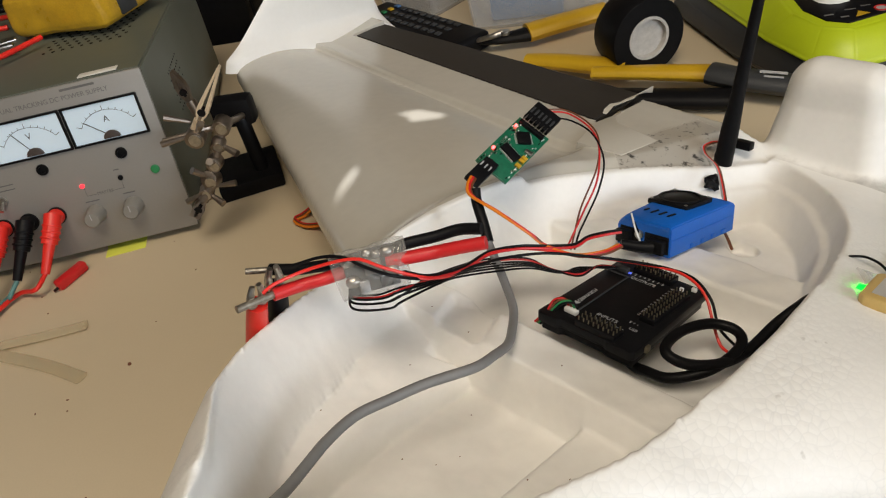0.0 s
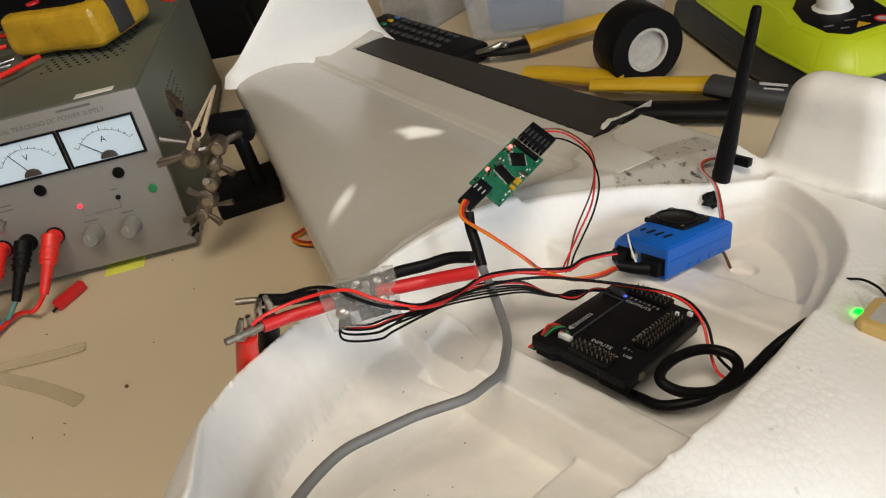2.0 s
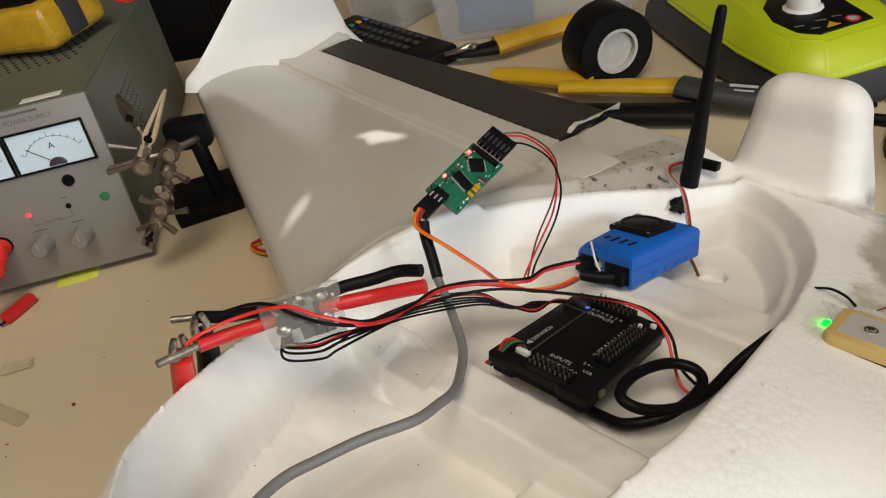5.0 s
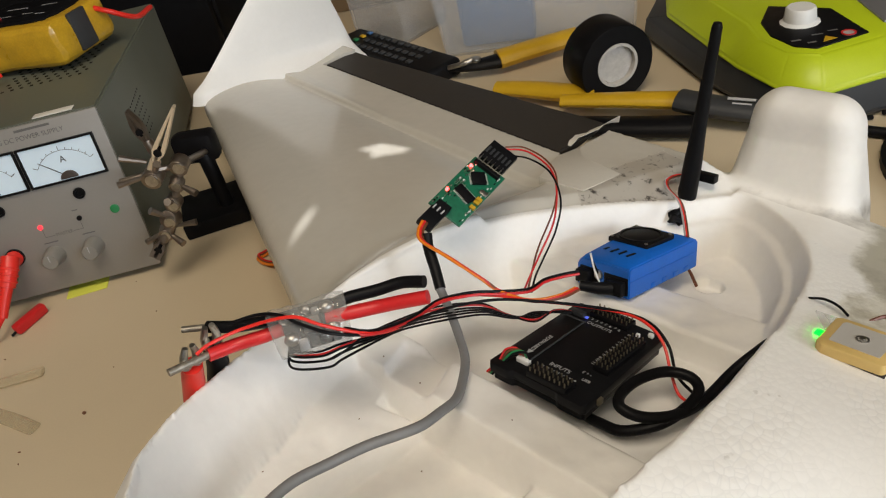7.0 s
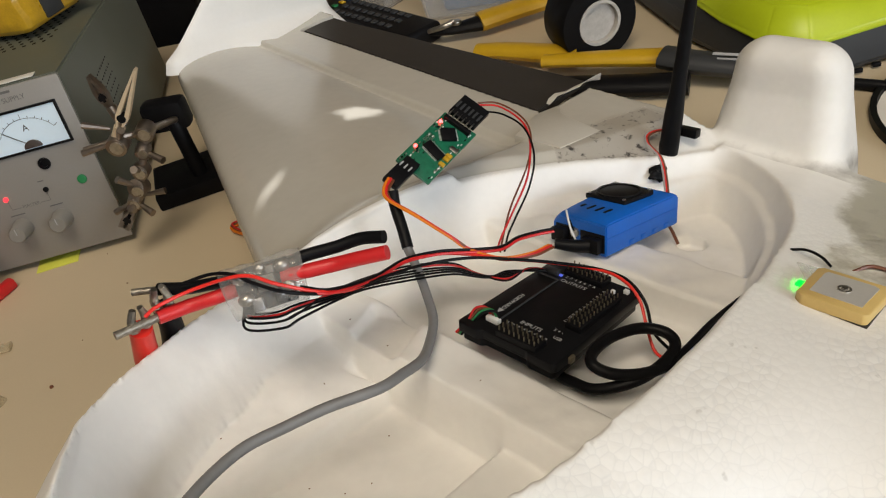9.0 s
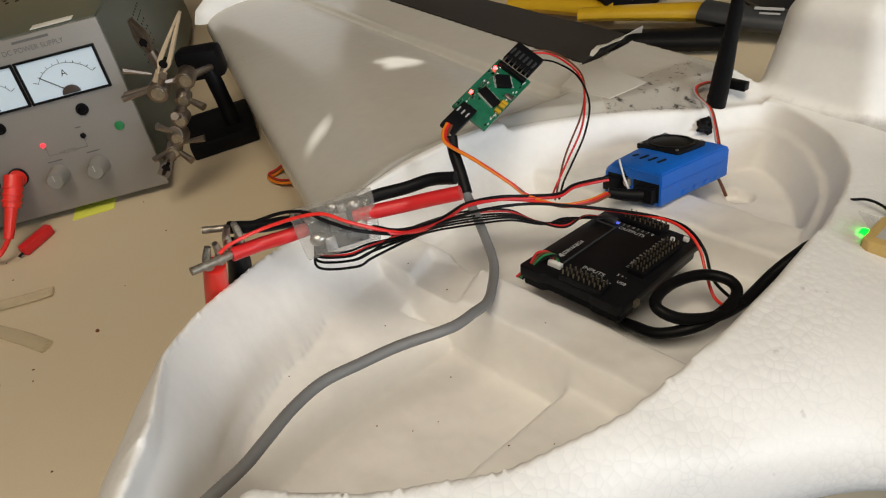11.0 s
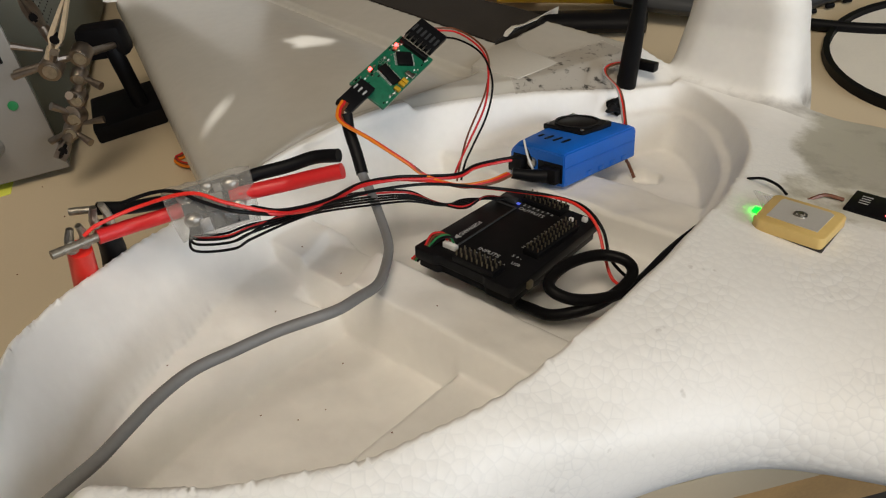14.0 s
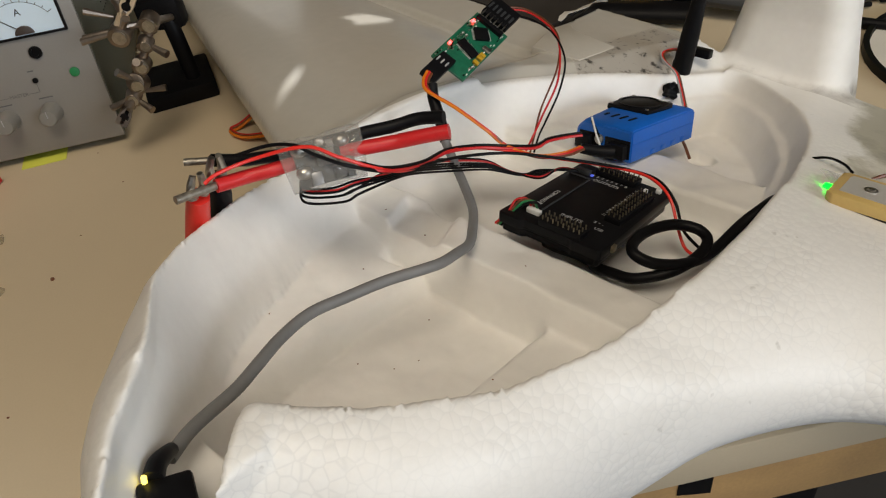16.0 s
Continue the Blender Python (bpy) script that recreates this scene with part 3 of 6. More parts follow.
    shelf = -0.0310 - 0.0026 * (1 - step(U, 0.085, 0.115)) - 0.27 * (inner - d1) - 0.014 * step(0.0325 - V, 0.0, 0.0018)
    wall = crown - (3.2 + (1 - step(U, 0.0, 0.02)) * 2.5) * inner
    wall = wall + (np.where(inner < d1, crown - steep * inner, shelf) - wall) * far_side
    smooth = wall.copy()
    for _ in range(26):
        smooth[1:-1] = (smooth[:-2] + smooth[1:-1] * 2 + smooth[2:]) / 4
        smooth[:, 1:-1] = (smooth[:, :-2] + smooth[:, 1:-1] * 2 + smooth[:, 2:]) / 4
    wall = smooth + (wall - smooth) * step(U, 0.01, 0.045)
    # a soft ledge round the tail of the cavity
    ledge = np.where(d_in < 0.006, -2.6 * d_in, np.where(d_in < 0.0105, -0.0156 - 0.35 * (d_in - 0.006), -0.0172 - 3.0 * (d_in - 0.0105)))
    wall = wall + (ledge - wall) * step(U, 0.24, 0.29)
    floor_w = -smin(-base, -wall, 0.002)
    floor_w = floor_w + (0.0016 * lumps(U, V, 0.013, 5) + 0.0007 * lumps(U, V, 0.0055, 6)) * step(d_edge, 0.001, 0.005)
    floor_w = floor_w - 0.0048 * step(-pocket, -0.002, 0.002)
    hole = np.hypot(U - 0.327, V - 0.008) - 0.0082
    floor_w = np.where(hole < 0, -0.0445, floor_w)
    nose_floor = -0.022
    floor_w = np.where(U < 0.008, np.maximum(floor_w, nose_floor), floor_w)
    # fuselage plan
    a = np.where(U < 0.11, 0.088 * np.sqrt(np.clip(1 - ((0.11 - U) / 0.1315) ** 2, 0, 1)), 0.088 - 0.16 * (U - 0.11))
    a = np.where(U < -0.008, np.maximum(a, 0.0388 * (1 - (-0.008 - U) / 0.0225)), a)
    a = np.maximum(a, 0.0015) + np.where(V < VC, 0.010 * step(U, -0.02, 0.02), 0.0)
    belly = np.where(U < 0.1, 0.094 * np.sqrt(np.clip(1 - ((0.1 - U) / 0.142) ** 2, 0, 1)), 0.094 - 0.215 * (U - 0.1))
    belly = np.clip(belly - 0.035, 0.004, 1)
    split = VC - 0.044 * (1 - step(U, 0.0, 0.03))
    widest, edge = np.interp(U, HULL_U, HULL_V).astype(np.float32), np.interp(U, EDGE_U, EDGE_V).astype(np.float32)
    widest = np.maximum(widest, edge + 0.001)
    ends = np.maximum(U - 0.412, -0.0365 - U)
    field = np.empty((len(u), len(v), len(w)), np.float32)
    for k, z in enumerate(w):
        wing = (np.abs(z - mid) - yt) * 0.85
        wing = np.maximum(wing, np.maximum(le - U, U - te) * 0.9)
        wing = np.maximum(wing, V - 0.492)
        b = 0.05 if z > -0.035 else belly
        r = (np.abs((V - VC) / a) ** 2.5 + (abs(z + 0.035) / b) ** 2.5) ** 0.4
        body = (r - 1) * np.minimum(a, 0.05) * 0.9
        # far half of the hull: from the edge out to its widest line, then in under the belly
        up = np.clip((z + 0.008) / np.maximum(crown + 0.008, 0.002), 0, 1)
        down = np.clip((-0.008 - z) / (belly + 0.027), 0, 1)
        out = np.where(z > -0.008, edge + (widest - edge) * (1 - up ** 1.8), split + (widest - split) * np.sqrt(1 - down * down))
        body = np.where(V > split, np.where(down >= 1, 0.01, (V - out) * 0.6), body)
        body = np.maximum(np.maximum(body, ends), z - crown)
        f = np.where(V < VC, smin(body, wing, 0.040), smin(body, wing, 0.014))
        f = -smin(-f, -(z - np.where(V < VC, crown + 0.0030, 1.0)), 0.010)
        f = np.maximum(f, z - np.where(V >= VC, 0.001 - 0.0055 * step(U, 0.30, 0.37) + 0.5 * np.maximum(-d_edge - 0.004, 0) + 0.1 * step(-U, -0.25, -0.21), 1.0))
        # tail hump
        q0 = np.abs(U - 0.4155 + 0.064 * z) - max(0.0008, 0.0075 - 0.237 * max(z, -0.01))
        q1 = np.abs(V) - (0.0214 - 0.149 * z)
        qz = abs(z - 0.008) - 0.032
        hump = np.hypot(np.hypot(np.maximum(q0, 0), np.maximum(q1, 0)), max(qz, 0)) + np.minimum(np.maximum(np.maximum(q0, q1), qz), 0) - 0.016
        f = smin(f, hump, 0.007)
        field[:, :, k] = f
    # the moulded near side has no creases
    side = v < 0.0
    soft = blur(blur(field[:, side], 4), 4)
    keep = (step(-v[side], 0.0, 0.04) * (1 - step(u, 0.30, 0.36))[:, None])[:, :, None]
    field[:, side] += (soft - field[:, side]) * keep
    for k, z in enumerate(w):
        field[:, :, k] = np.maximum(field[:, :, k], -np.maximum(-d_edge, (floor_w - z) * 0.55))
    # surface nets
    neg = field < 0
    cells = (len(u) - 1, len(v) - 1, len(w) - 1)
    count = np.zeros(cells, np.int8)
    for i in (0, 1):
        for j in (0, 1):
            for k in (0, 1):
                count += neg[i:i + cells[0], j:j + cells[1], k:k + cells[2]]
    active = (count > 0) & (count < 8)
    ci, cj, ck = np.nonzero(active)
    index = np.full(cells, -1, np.int32)
    index[ci, cj, ck] = np.arange(len(ci))
    total, n = np.zeros((len(ci), 3)), np.zeros(len(ci))
    corners = [(i, j, k) for i in (0, 1) for j in (0, 1) for k in (0, 1)]
    for p in corners:
        for axis in range(3):
            if p[axis]:
                continue
            q = list(p)
            q[axis] = 1
            fa = field[ci + p[0], cj + p[1], ck + p[2]]
            fb = field[ci + q[0], cj + q[1], ck + q[2]]
            hit = (fa < 0) != (fb < 0)
            t = np.where(hit, fa / np.where(hit, fa - fb, 1), 0)
            for c in range(3):
                total[:, c] += np.where(hit, p[c] + (t if c == axis else 0), 0)
            n += hit
    verts = total / n[:, None]
    verts = np.stack([u[0] + (ci + verts[:, 0]) * h, v[0] + (cj + verts[:, 1]) * h, w[0] + (ck + verts[:, 2]) * h], 1)
    faces = []
    for axis in range(3):
        o1, o2 = [(1, 2), (2, 0), (0, 1)][axis]
        sl0 = [slice(1, -1)] * 3
        sl0[axis] = slice(0, -1)
        sl1 = list(sl0)
        sl1[axis] = slice(1, None)
        na, nb = neg[tuple(sl0)], neg[tuple(sl1)]
        for cond, flip in ((na & ~nb, False), (~na & nb, True)):
            e = np.array(np.nonzero(cond)).T
            for o in (o1, o2):
                e[:, o] += 1
            quad = []
            for d1, d2 in ((0, 0), (-1, 0), (-1, -1), (0, -1)):
                c = e.copy()
                c[:, o1] += d1
                c[:, o2] += d2
                quad.append(index[c[:, 0], c[:, 1], c[:, 2]])
            quad = np.array(quad).T
            faces.append(quad[:, ::-1] if flip else quad)
    return verts, np.concatenate(faces)


aircraft = thing("model_aircraft", AIR, "white foam flying wing aircraft with its hatch open and electronics inside", "model aircraft")
verts, faces = airframe()
mid = verts[faces].mean(1)
rim_d = plan_distance(RIM, mid[:, 0], mid[:, 1])
GLUE = [(0.300, 0.078), (0.318, 0.099), (0.392, 0.079), (0.384, 0.058), (0.350, 0.046)]
SMEAR = [(0.279, -0.066), (0.300, -0.070), (0.322, -0.085), (0.325, -0.130), (0.300, -0.150), (0.276, -0.140), (0.272, -0.090)]
# film area widened to where the rear foam lies in painted shade
SHADED_FILM = [(0.312, -0.076), (0.345, -0.056), (0.392, -0.052), (0.450, -0.060), (0.450, -0.300), (0.305, -0.300), (0.310, -0.140)]
POD = [(0.385, -0.042), (0.446, -0.042), (0.446, 0.042), (0.385, 0.042)]
vu, vv = verts[:, 0], verts[:, 1]
# distances to the borders of the film, the glue, the smear, the shaded film and the hump's foot; positive inside each
# coating
covered = np.minimum(np.minimum(plan_distance(RIM, vu, vv) - 0.0035, vv - VC - 0.02), np.minimum(vu - leading(np.abs(vv - VC)) + 0.03, np.maximum(vv - 0.058, 0.332 - vu)))
borders = {"bare": -covered, "glue": -plan_distance(GLUE, vu, vv), "smear": np.where(verts[:, 2] > -0.02, -plan_distance(SMEAR, vu, vv), -1.0),
           "shaded_film": -plan_distance(SHADED_FILM, vu, vv),
           "pod_foot": np.where(vu > 0.384, 0.006 - np.hypot(np.abs(plan_distance(POD, vu, vv)), 1.1 * (verts[:, 2] + 0.012)), -1.0)}
whole = bpy.data.meshes.new("whole")
whole.from_pydata(verts.tolist(), [], faces.tolist())
whole.shade_smooth()
normals = np.empty(len(verts) * 3, np.float32)
whole.vertex_normals.foreach_get("vector", normals)
normals = normals.reshape(-1, 3)
bpy.data.meshes.remove(whole)


def skin(name, mask, mats, slot, label=""):
    sub = faces[mask]
    used, inv = np.unique(sub, return_inverse=True)
    me = bpy.data.meshes.new(name)
    me.from_pydata(verts[used].tolist(), [], inv.reshape(sub.shape).tolist())
    for m in mats:
        me.materials.append(m)
    me.polygons.foreach_set("material_index", slot[mask].astype(np.int32))
    me.shade_smooth()
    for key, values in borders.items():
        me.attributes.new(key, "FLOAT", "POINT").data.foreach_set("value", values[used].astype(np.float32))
    me.normals_split_custom_set_from_vertices(normals[used].tolist())
    ob = new(name, me)
    ob.parent = aircraft
    if label:
        ob["label"] = label
    return ob


far_wing = (rim_d > 0.0008) & (mid[:, 1] > VC + 0.012) & (mid[:, 0] > leading(np.abs(mid[:, 1] - VC)) - 0.034)
outside = (rim_d > 0.0005) & ~far_wing
beaded = outside & (mid[:, 1] < VC + 0.01) & (mid[:, 0] < 0.345)
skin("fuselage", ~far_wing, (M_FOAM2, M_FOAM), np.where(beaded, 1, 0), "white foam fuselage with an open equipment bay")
skin("wing", far_wing, (M_FILM,), np.zeros(len(faces)), "wing covered with glossy beige film, glue-stained at the root")

# elevon: a flat tapered board wrapped in dark tape
bm = bmesh.new()
root, tip = [(0.3535, 0.134), (0.4175, 0.139)], [(0.4125, 0.4576), (0.459, 0.470)]
rings = []
for k in range(13):
    f = k / 12
    a = Vector(root[0]).lerp(Vector(tip[0]), f)
    b = Vector(root[1]).lerp(Vector(tip[1]), f)
    b.x += 0.0004 * math.sin(k * 2.1)
    lift = 0.0003 * math.sin(k * 1.7)
    rings.append([bm.verts.new((a.x + 0.0005 * math.sin(k * 2.9), a.y, 0.0056)), bm.verts.new((b.x, b.y, 0.0078 + lift)), bm.verts.new((b.x, b.y, 0.0060 + lift)), bm.verts.new((a.x, a.y, -0.003))])
for p, q in zip(rings, rings[1:]):
    for k in range(4):
        bm.faces.new((p[k], p[(k + 1) % 4], q[(k + 1) % 4], q[k]))
bm.faces.new(rings[0][::-1])
bm.faces.new(rings[-1])
bmesh.ops.recalc_face_normals(bm, faces=bm.faces[:])
bmesh.ops.bevel(bm, geom=[e for e in bm.edges if len(e.link_faces) == 2 and e.calc_face_angle(0) > 0.6], offset=0.001, segments=2, affect="EDGES")
part("elevon", bm, M_DARK, aircraft, "dark grey taped elevon with a peeling pale end")

# winglet
bm = bmesh.new()
rings = []
for k in range(25):
    z = -0.012 + 0.112 * (k / 24) ** 1.3
    a, b = 0.2935 + 0.93 * max(z, 0) + 0.25 * min(z, 0) - 0.006 * math.exp(-max(z, 0) / 0.006), 0.482 - 0.467 * max(z, 0)
    ring = []
    for i in range(32):
        g = 2 * math.pi * i / 32
        x = 0.5 - 0.5 * math.cos(g)
        th = 0.0075 * (1 - 2.2 * max(z, 0)) * (1 - 0.5 * x)
        # the foot of the inner face spreads towards the trailing edge
        spread = (0.006 + 0.022 * min(1.0, max(0.0, (x - 0.25) / 0.5))) * max(0.0, 1 - max(z, 0) / 0.0165) ** 1.3 if math.sin(g) < 0 else 0.0
        ring.append(bm.verts.new((a + (b - a) * x, 0.4935 + 0.05 * max(z, 0) + th * math.sin(g) - spread * min(1.0, -3 * math.sin(g)) if math.sin(g) < 0 else 0.4935 + 0.05 * max(z, 0) + th * math.sin(g), z)))
    rings.append(ring)
for p, q in zip(rings, rings[1:]):
    for i in range(32):
        bm.faces.new((p[i], p[(i + 1) % 32], q[(i + 1) % 32], q[i]))
bm.faces.new(rings[0][::-1])
bm.faces.new(rings[-1])
bmesh.ops.recalc_face_normals(bm, faces=bm.faces[:])
part("winglet", bm, M_FIN, aircraft, "upright white foam winglet")


def on_air(u, v, w, rz=0.0, rx=0.0, ry=0.0):
    return AIR @ pose(u, v, w, rx, ry, rz)


def ring_prism(outer, inner, z0, z1, n=40):
    """A flat ring with a hole."""
    return spin_profile([(inner, z0), (outer, z0), (outer, z1), (inner, z1), (inner, z0)], n)


# peeling pale end of the elevon and the pale tape on the fixed trailing edge
bm = bmesh.new()
strip = []
for k in range(11):
    f = k / 10
    c = Vector((0.366 + 0.056 * f, 0.1345 + 0.004 * math.sin(f * 4.0), 0.0062 + 0.0022 * f + 0.0012 * math.sin(f * 9.0)))
    half = 0.0006 + 0.0030 * math.sin(math.pi * min(1.0, f * 0.9 + 0.08)) + 0.0006 * math.sin(k * 2.4)
    strip.append([bm.verts.new(c + Vector((0.0, half * s, 0.0024 * (1 - s) * f + t))) for s, t in ((-1, 0.0), (1, 0.0), (1, 0.0004), (-1, 0.0004))])
for p, q in zip(strip, strip[1:]):
    for k in range(4):
        bm.faces.new((p[k], p[(k + 1) % 4], q[(k + 1) % 4], q[k]))
bm.faces.new(strip[0][::-1])
bm.faces.new(strip[-1])
bmesh.ops.recalc_face_normals(bm, faces=bm.faces[:])
part("peeled_tape", bm, M_PAPER, aircraft, "torn pale tape end curling up")
part("trailing_edge_strip", slab([(0.310, 0.084), (0.310, 0.117), (0.348, 0.130), (0.402, 0.127), (0.382, 0.077)], -0.0020, 0.0058, 0.0003), M_TAPE, aircraft, "pale paper tape along the trailing edge")

# ---- electronics in the bay ----
fc = thing("flight_controller", on_air(0.1988, 0.0065, -0.0330), "black flight controller case with rows of header pins", "flight controller")
outline = [(-0.0345, 0.0235), (-0.0345, 0.0140), (-0.0325, 0.0120), (-0.0325, -0.0100), (-0.0335, -0.0120), (-0.0335, -0.0235), (-0.0320, -0.0250), (0.0315, -0.0235), (0.0325, -0.0220), (0.0325, 0.0225), (0.0300, 0.0240), (-0.0330, 0.0250)]
part("lower_case", slab([(x * 0.955, y * 0.95) for x, y in outline], 0.0108, 0.0150, 0.0004), M_BLACK, fc)
part("foam_pad", box(0.036, 0.024, 0.0170, (0.006, 0.003, 0.0032), 0.0005), M_DARK, fc)
part("upper_case", slab(outline, 0.0150, 0.0195, 0.0005), M_BLACK, fc)
part("top_ridge", join(box(0.042, 0.0008, 0.0008, (-0.0020, 0.0112, 0.0197), 0.0003), box(0.0010, 0.012, 0.0008, (0.0185, 0.0165, 0.0197), 0.0003)), M_CHAR, fc)


def pins(cols, rows, at, along_u):
    """A black header block with its gilt pins; each pin is a part of the block."""
    dx, dy = (cols, rows) if along_u else (rows, cols)
    block = part("pin_header", box(dx * 0.00254, dy * 0.00254, 0.003, (*at, 0.0206), 0.0003), M_RUBBER, fc)
    shared = None
    for i in range(cols):
        for j in range(rows):
            p, q = (i, j) if along_u else (j, i)
            x = at[0] + (p - (dx - 1) / 2) * 0.00254
            y = at[1] + (q - (dy - 1) / 2) * 0.00254
            if shared is None:
                pin = part("pin", box(0.00056, 0.00056, 0.0030, (0, 0, 0), 0.0001), M_PIN, block)
                shared = pin.data
            else:
                pin = new("pin", shared)
                pin.parent = block
            pin.location = (x, y, 0.0226)


pins(8, 3, (-0.0283, -0.0045), False)
pins(8, 3, (0.0283, 0.0020), False)
pins(12, 3, (0.0052, -0.0168), True)
for txt, size, u, v, turn in (("INPUTS", 0.0032, -0.0182, -0.0020, -90), ("OUTPUTS", 0.0030, 0.0195, 0.0035, -90), ("FORWARD", 0.0029, -0.0080, 0.0158, 180),
                              ("1  2  3  4  5  6  7  8", 0.0026, -0.0222, -0.0025, -90), ("1  2  3  4  5  6  7  8", 0.0023, 0.0230, 0.0035, -90),
                              ("11 10 9  8  7  6  5  4  3  2  1  0", 0.0024, 0.0080, -0.0108, 0), ("S + -", 0.0024, -0.0140, -0.0130, -90), ("USB", 0.0024, -0.0185, -0.0155, -90)):
    lettering(txt, size, pose(u, v, 0.0197, 0, 0, turn), M_PRINT, fc)
part("arrow", slab([(-0.0185, 0.0158), (-0.0155, 0.0173), (-0.0155, 0.0143)], 0.0195, 0.01965), M_PRINT, fc)
plug = part("white_plug", box(0.0028, 0.0065, 0.0026, (-0.0250, 0.0125, 0.0205), 0.0004), M_WHITE, fc, "small white cable plug")
for k, m in enumerate((M_BLACK, M_GREEN, M_BROWN, M_RED)):
    y = 0.0098 + 0.0017 * k
    part("lead", tube([(-0.024, y, 0.0215), (-0.0245, y + 0.002, 0.0245), (-0.027, y + 0.006, 0.0235), (-0.0305, 0.020 + 0.0008 * k, 0.0180), (-0.0340, 0.023 + 0.001 * k, 0.0130)], 0.00055, 6), m, plug)
part("usb_socket", box(0.0032, 0.0075, 0.0032, (-0.0225, -0.0224, 0.0165), 0.0005), M_PIN, fc)
part("jst_socket", box(0.0032, 0.007, 0.0024, (0.0225, 0.0170, 0.0205), 0.0004), M_CHAR, fc)
part("blue_light", box(0.0014, 0.0014, 0.0006, (0.0225, 0.0125, 0.0197)), M_LEDB, fc)
part("white_plug", join(box(0.0018, 0.0024, 0.002, (0.0262, -0.0195, 0.0215), 0.0003), box(0.0016, 0.0018, 0.002, (0.0225, -0.0150, 0.0215), 0.0003)), M_WHITE, fc)

tx = thing("video_transmitter", AIR @ pose(0.2571, 0.0179, -0.0197, -6.1, 3.9, -4.9) @ pose(0.0307, 0.0168, 0), "blue printed transmitter case with a black cooling fan", "transmitter")
W2 = 0.0168
prof = [(-0.0307, 0.0), (0.0307, 0.0), (0.0307, 0.0150), (0.0285, 0.0172), (-0.0080, 0.0192), (-0.0285, 0.0176), (-0.0307, 0.0160)]
bm = bmesh.new()
near = [bm.verts.new((x, -W2, min(z, 0.0166) if z > 0.01 else z)) for x, z in prof]
nr2 = [bm.verts.new((x, -W2 + 0.0030, z)) for x, z in prof]
fr2 = [bm.verts.new((x, W2 - 0.0045, z)) for x, z in prof]
far = [bm.verts.new((x, W2, z - 0.004 if z > 0.01 else z)) for x, z in prof]
bm.faces.new(near)
bm.faces.new(far[::-1])
for a, b in ((near, nr2), (nr2, fr2), (fr2, far)):
    for k in range(len(prof)):
        bm.faces.new((a[k], a[(k + 1) % len(prof)], b[(k + 1) % len(prof)], b[k]))
bmesh.ops.recalc_face_normals(bm, faces=bm.faces[:])
bmesh.ops.bevel(bm, geom=[e for e in bm.edges if len(e.link_faces) == 2 and e.calc_face_angle(0) > 0.5], offset=0.0006, segments=2, affect="EDGES")
shell = part("case", bm, M_BLUE, tx)
part("joint_line", box(0.058, 0.0005, 0.0005, (0.0, -W2 - 0.0001, 0.0092)), M_BLUE, tx)
for x in (-0.010, 0.000, 0.010, 0.020):
    part("clip_rib", box(0.0042, 0.0008, 0.0026, (x, -W2 - 0.0001, 0.0022), 0.0003), M_BLUE, tx)
for k in range(4):
    part("vent_slot", box(0.0058 if k else 0.0035, 0.0015, 0.0010, (-0.0175, 0.0078 - 0.0052 * k, 0.0184), 0.0003, Euler((0, radians(-4.5), radians(-12))).to_matrix()), M_RUBBER, tx)
FX, FY = 0.0057, 0.0026
fan = part("fan", box(0.0252, 0.0252, 0.0030, (FX, FY, 0.0195), 0.0008), M_BLACK, tx, "square black cooling fan")
part("fan_ring", ring_prism(0.0118, 0.0104, 0.0209, 0.0217), M_RUBBER, fan).location = (FX, FY, 0)
part("fan_hub", cyl(0.0098, 0.0010, (FX, FY, 0.0209), bevel=0.0003, n=32), M_RUBBER, fan)
for sx in (-1, 1):
    for sy in (-1, 1):
        part("screw", cyl(0.0009, 0.0006, (FX + sx * 0.0108, FY + sy * 0.0108, 0.0211), n=10), M_CHROME, fan)
part("socket_recess", box(0.0012, 0.0125, 0.0085, (-0.0305, 0.0085, 0.0075), 0.0004), M_RUBBER, tx)
part("socket_recess", box(0.0012, 0.0150, 0.0095, (-0.0305, -0.0085, 0.0065), 0.0004), M_RUBBER, tx)
part("socket_block", box(0.0050, 0.0085, 0.0070, (-0.0325, 0.0105, 0.0070), 0.0006), M_BLACK, tx)
part("socket_block", box(0.0050, 0.0105, 0.0075, (-0.0325, -0.0095, 0.0055), 0.0006), M_BLACK, tx)
part("button", cyl(0.0024, 0.0020, (-0.0312, 0.0020, 0.0092), rot=Euler((0, radians(90), 0)).to_matrix(), n=18), M_CHROME, tx)
part("plug", tube([(-0.0335, -0.0085, 0.0050), (-0.0390, -0.0030, 0.0055), (-0.0450, 0.0035, 0.0070)], 0.0032, 12, ends=(0.0036, 0.0026)), M_RUBBER, tx, "black heat-shrunk plug")
part("loose_lead", tube([(-0.0300, 0.0085, 0.0190), (-0.0330, 0.0050, 0.0165), (-0.0352, 0.0010, 0.0115), (-0.0345, -0.0010, 0.0070)], 0.00055, 6), M_WHITE, tx)
part("loose_lead", tube([(-0.0306, 0.0080, 0.0170), (-0.0325, 0.0040, 0.0150), (-0.0345, 0.0000, 0.0115)], 0.00045, 6), M_BLACK, tx)
part("thin_lead", tube([(0.028, -0.010, 0.001), (0.031, -0.0125, -0.004), (0.0325, -0.0165, -0.0125)], 0.0009, 6), M_BROWN, tx)

# antenna standing behind the bay
ant = thing("antenna", on_air(0.359, 0.043, -0.003), "black rubber stub antenna standing on the foam", "antenna")
lean = Euler((radians(5.0), radians(-3.4), 0)).to_matrix()
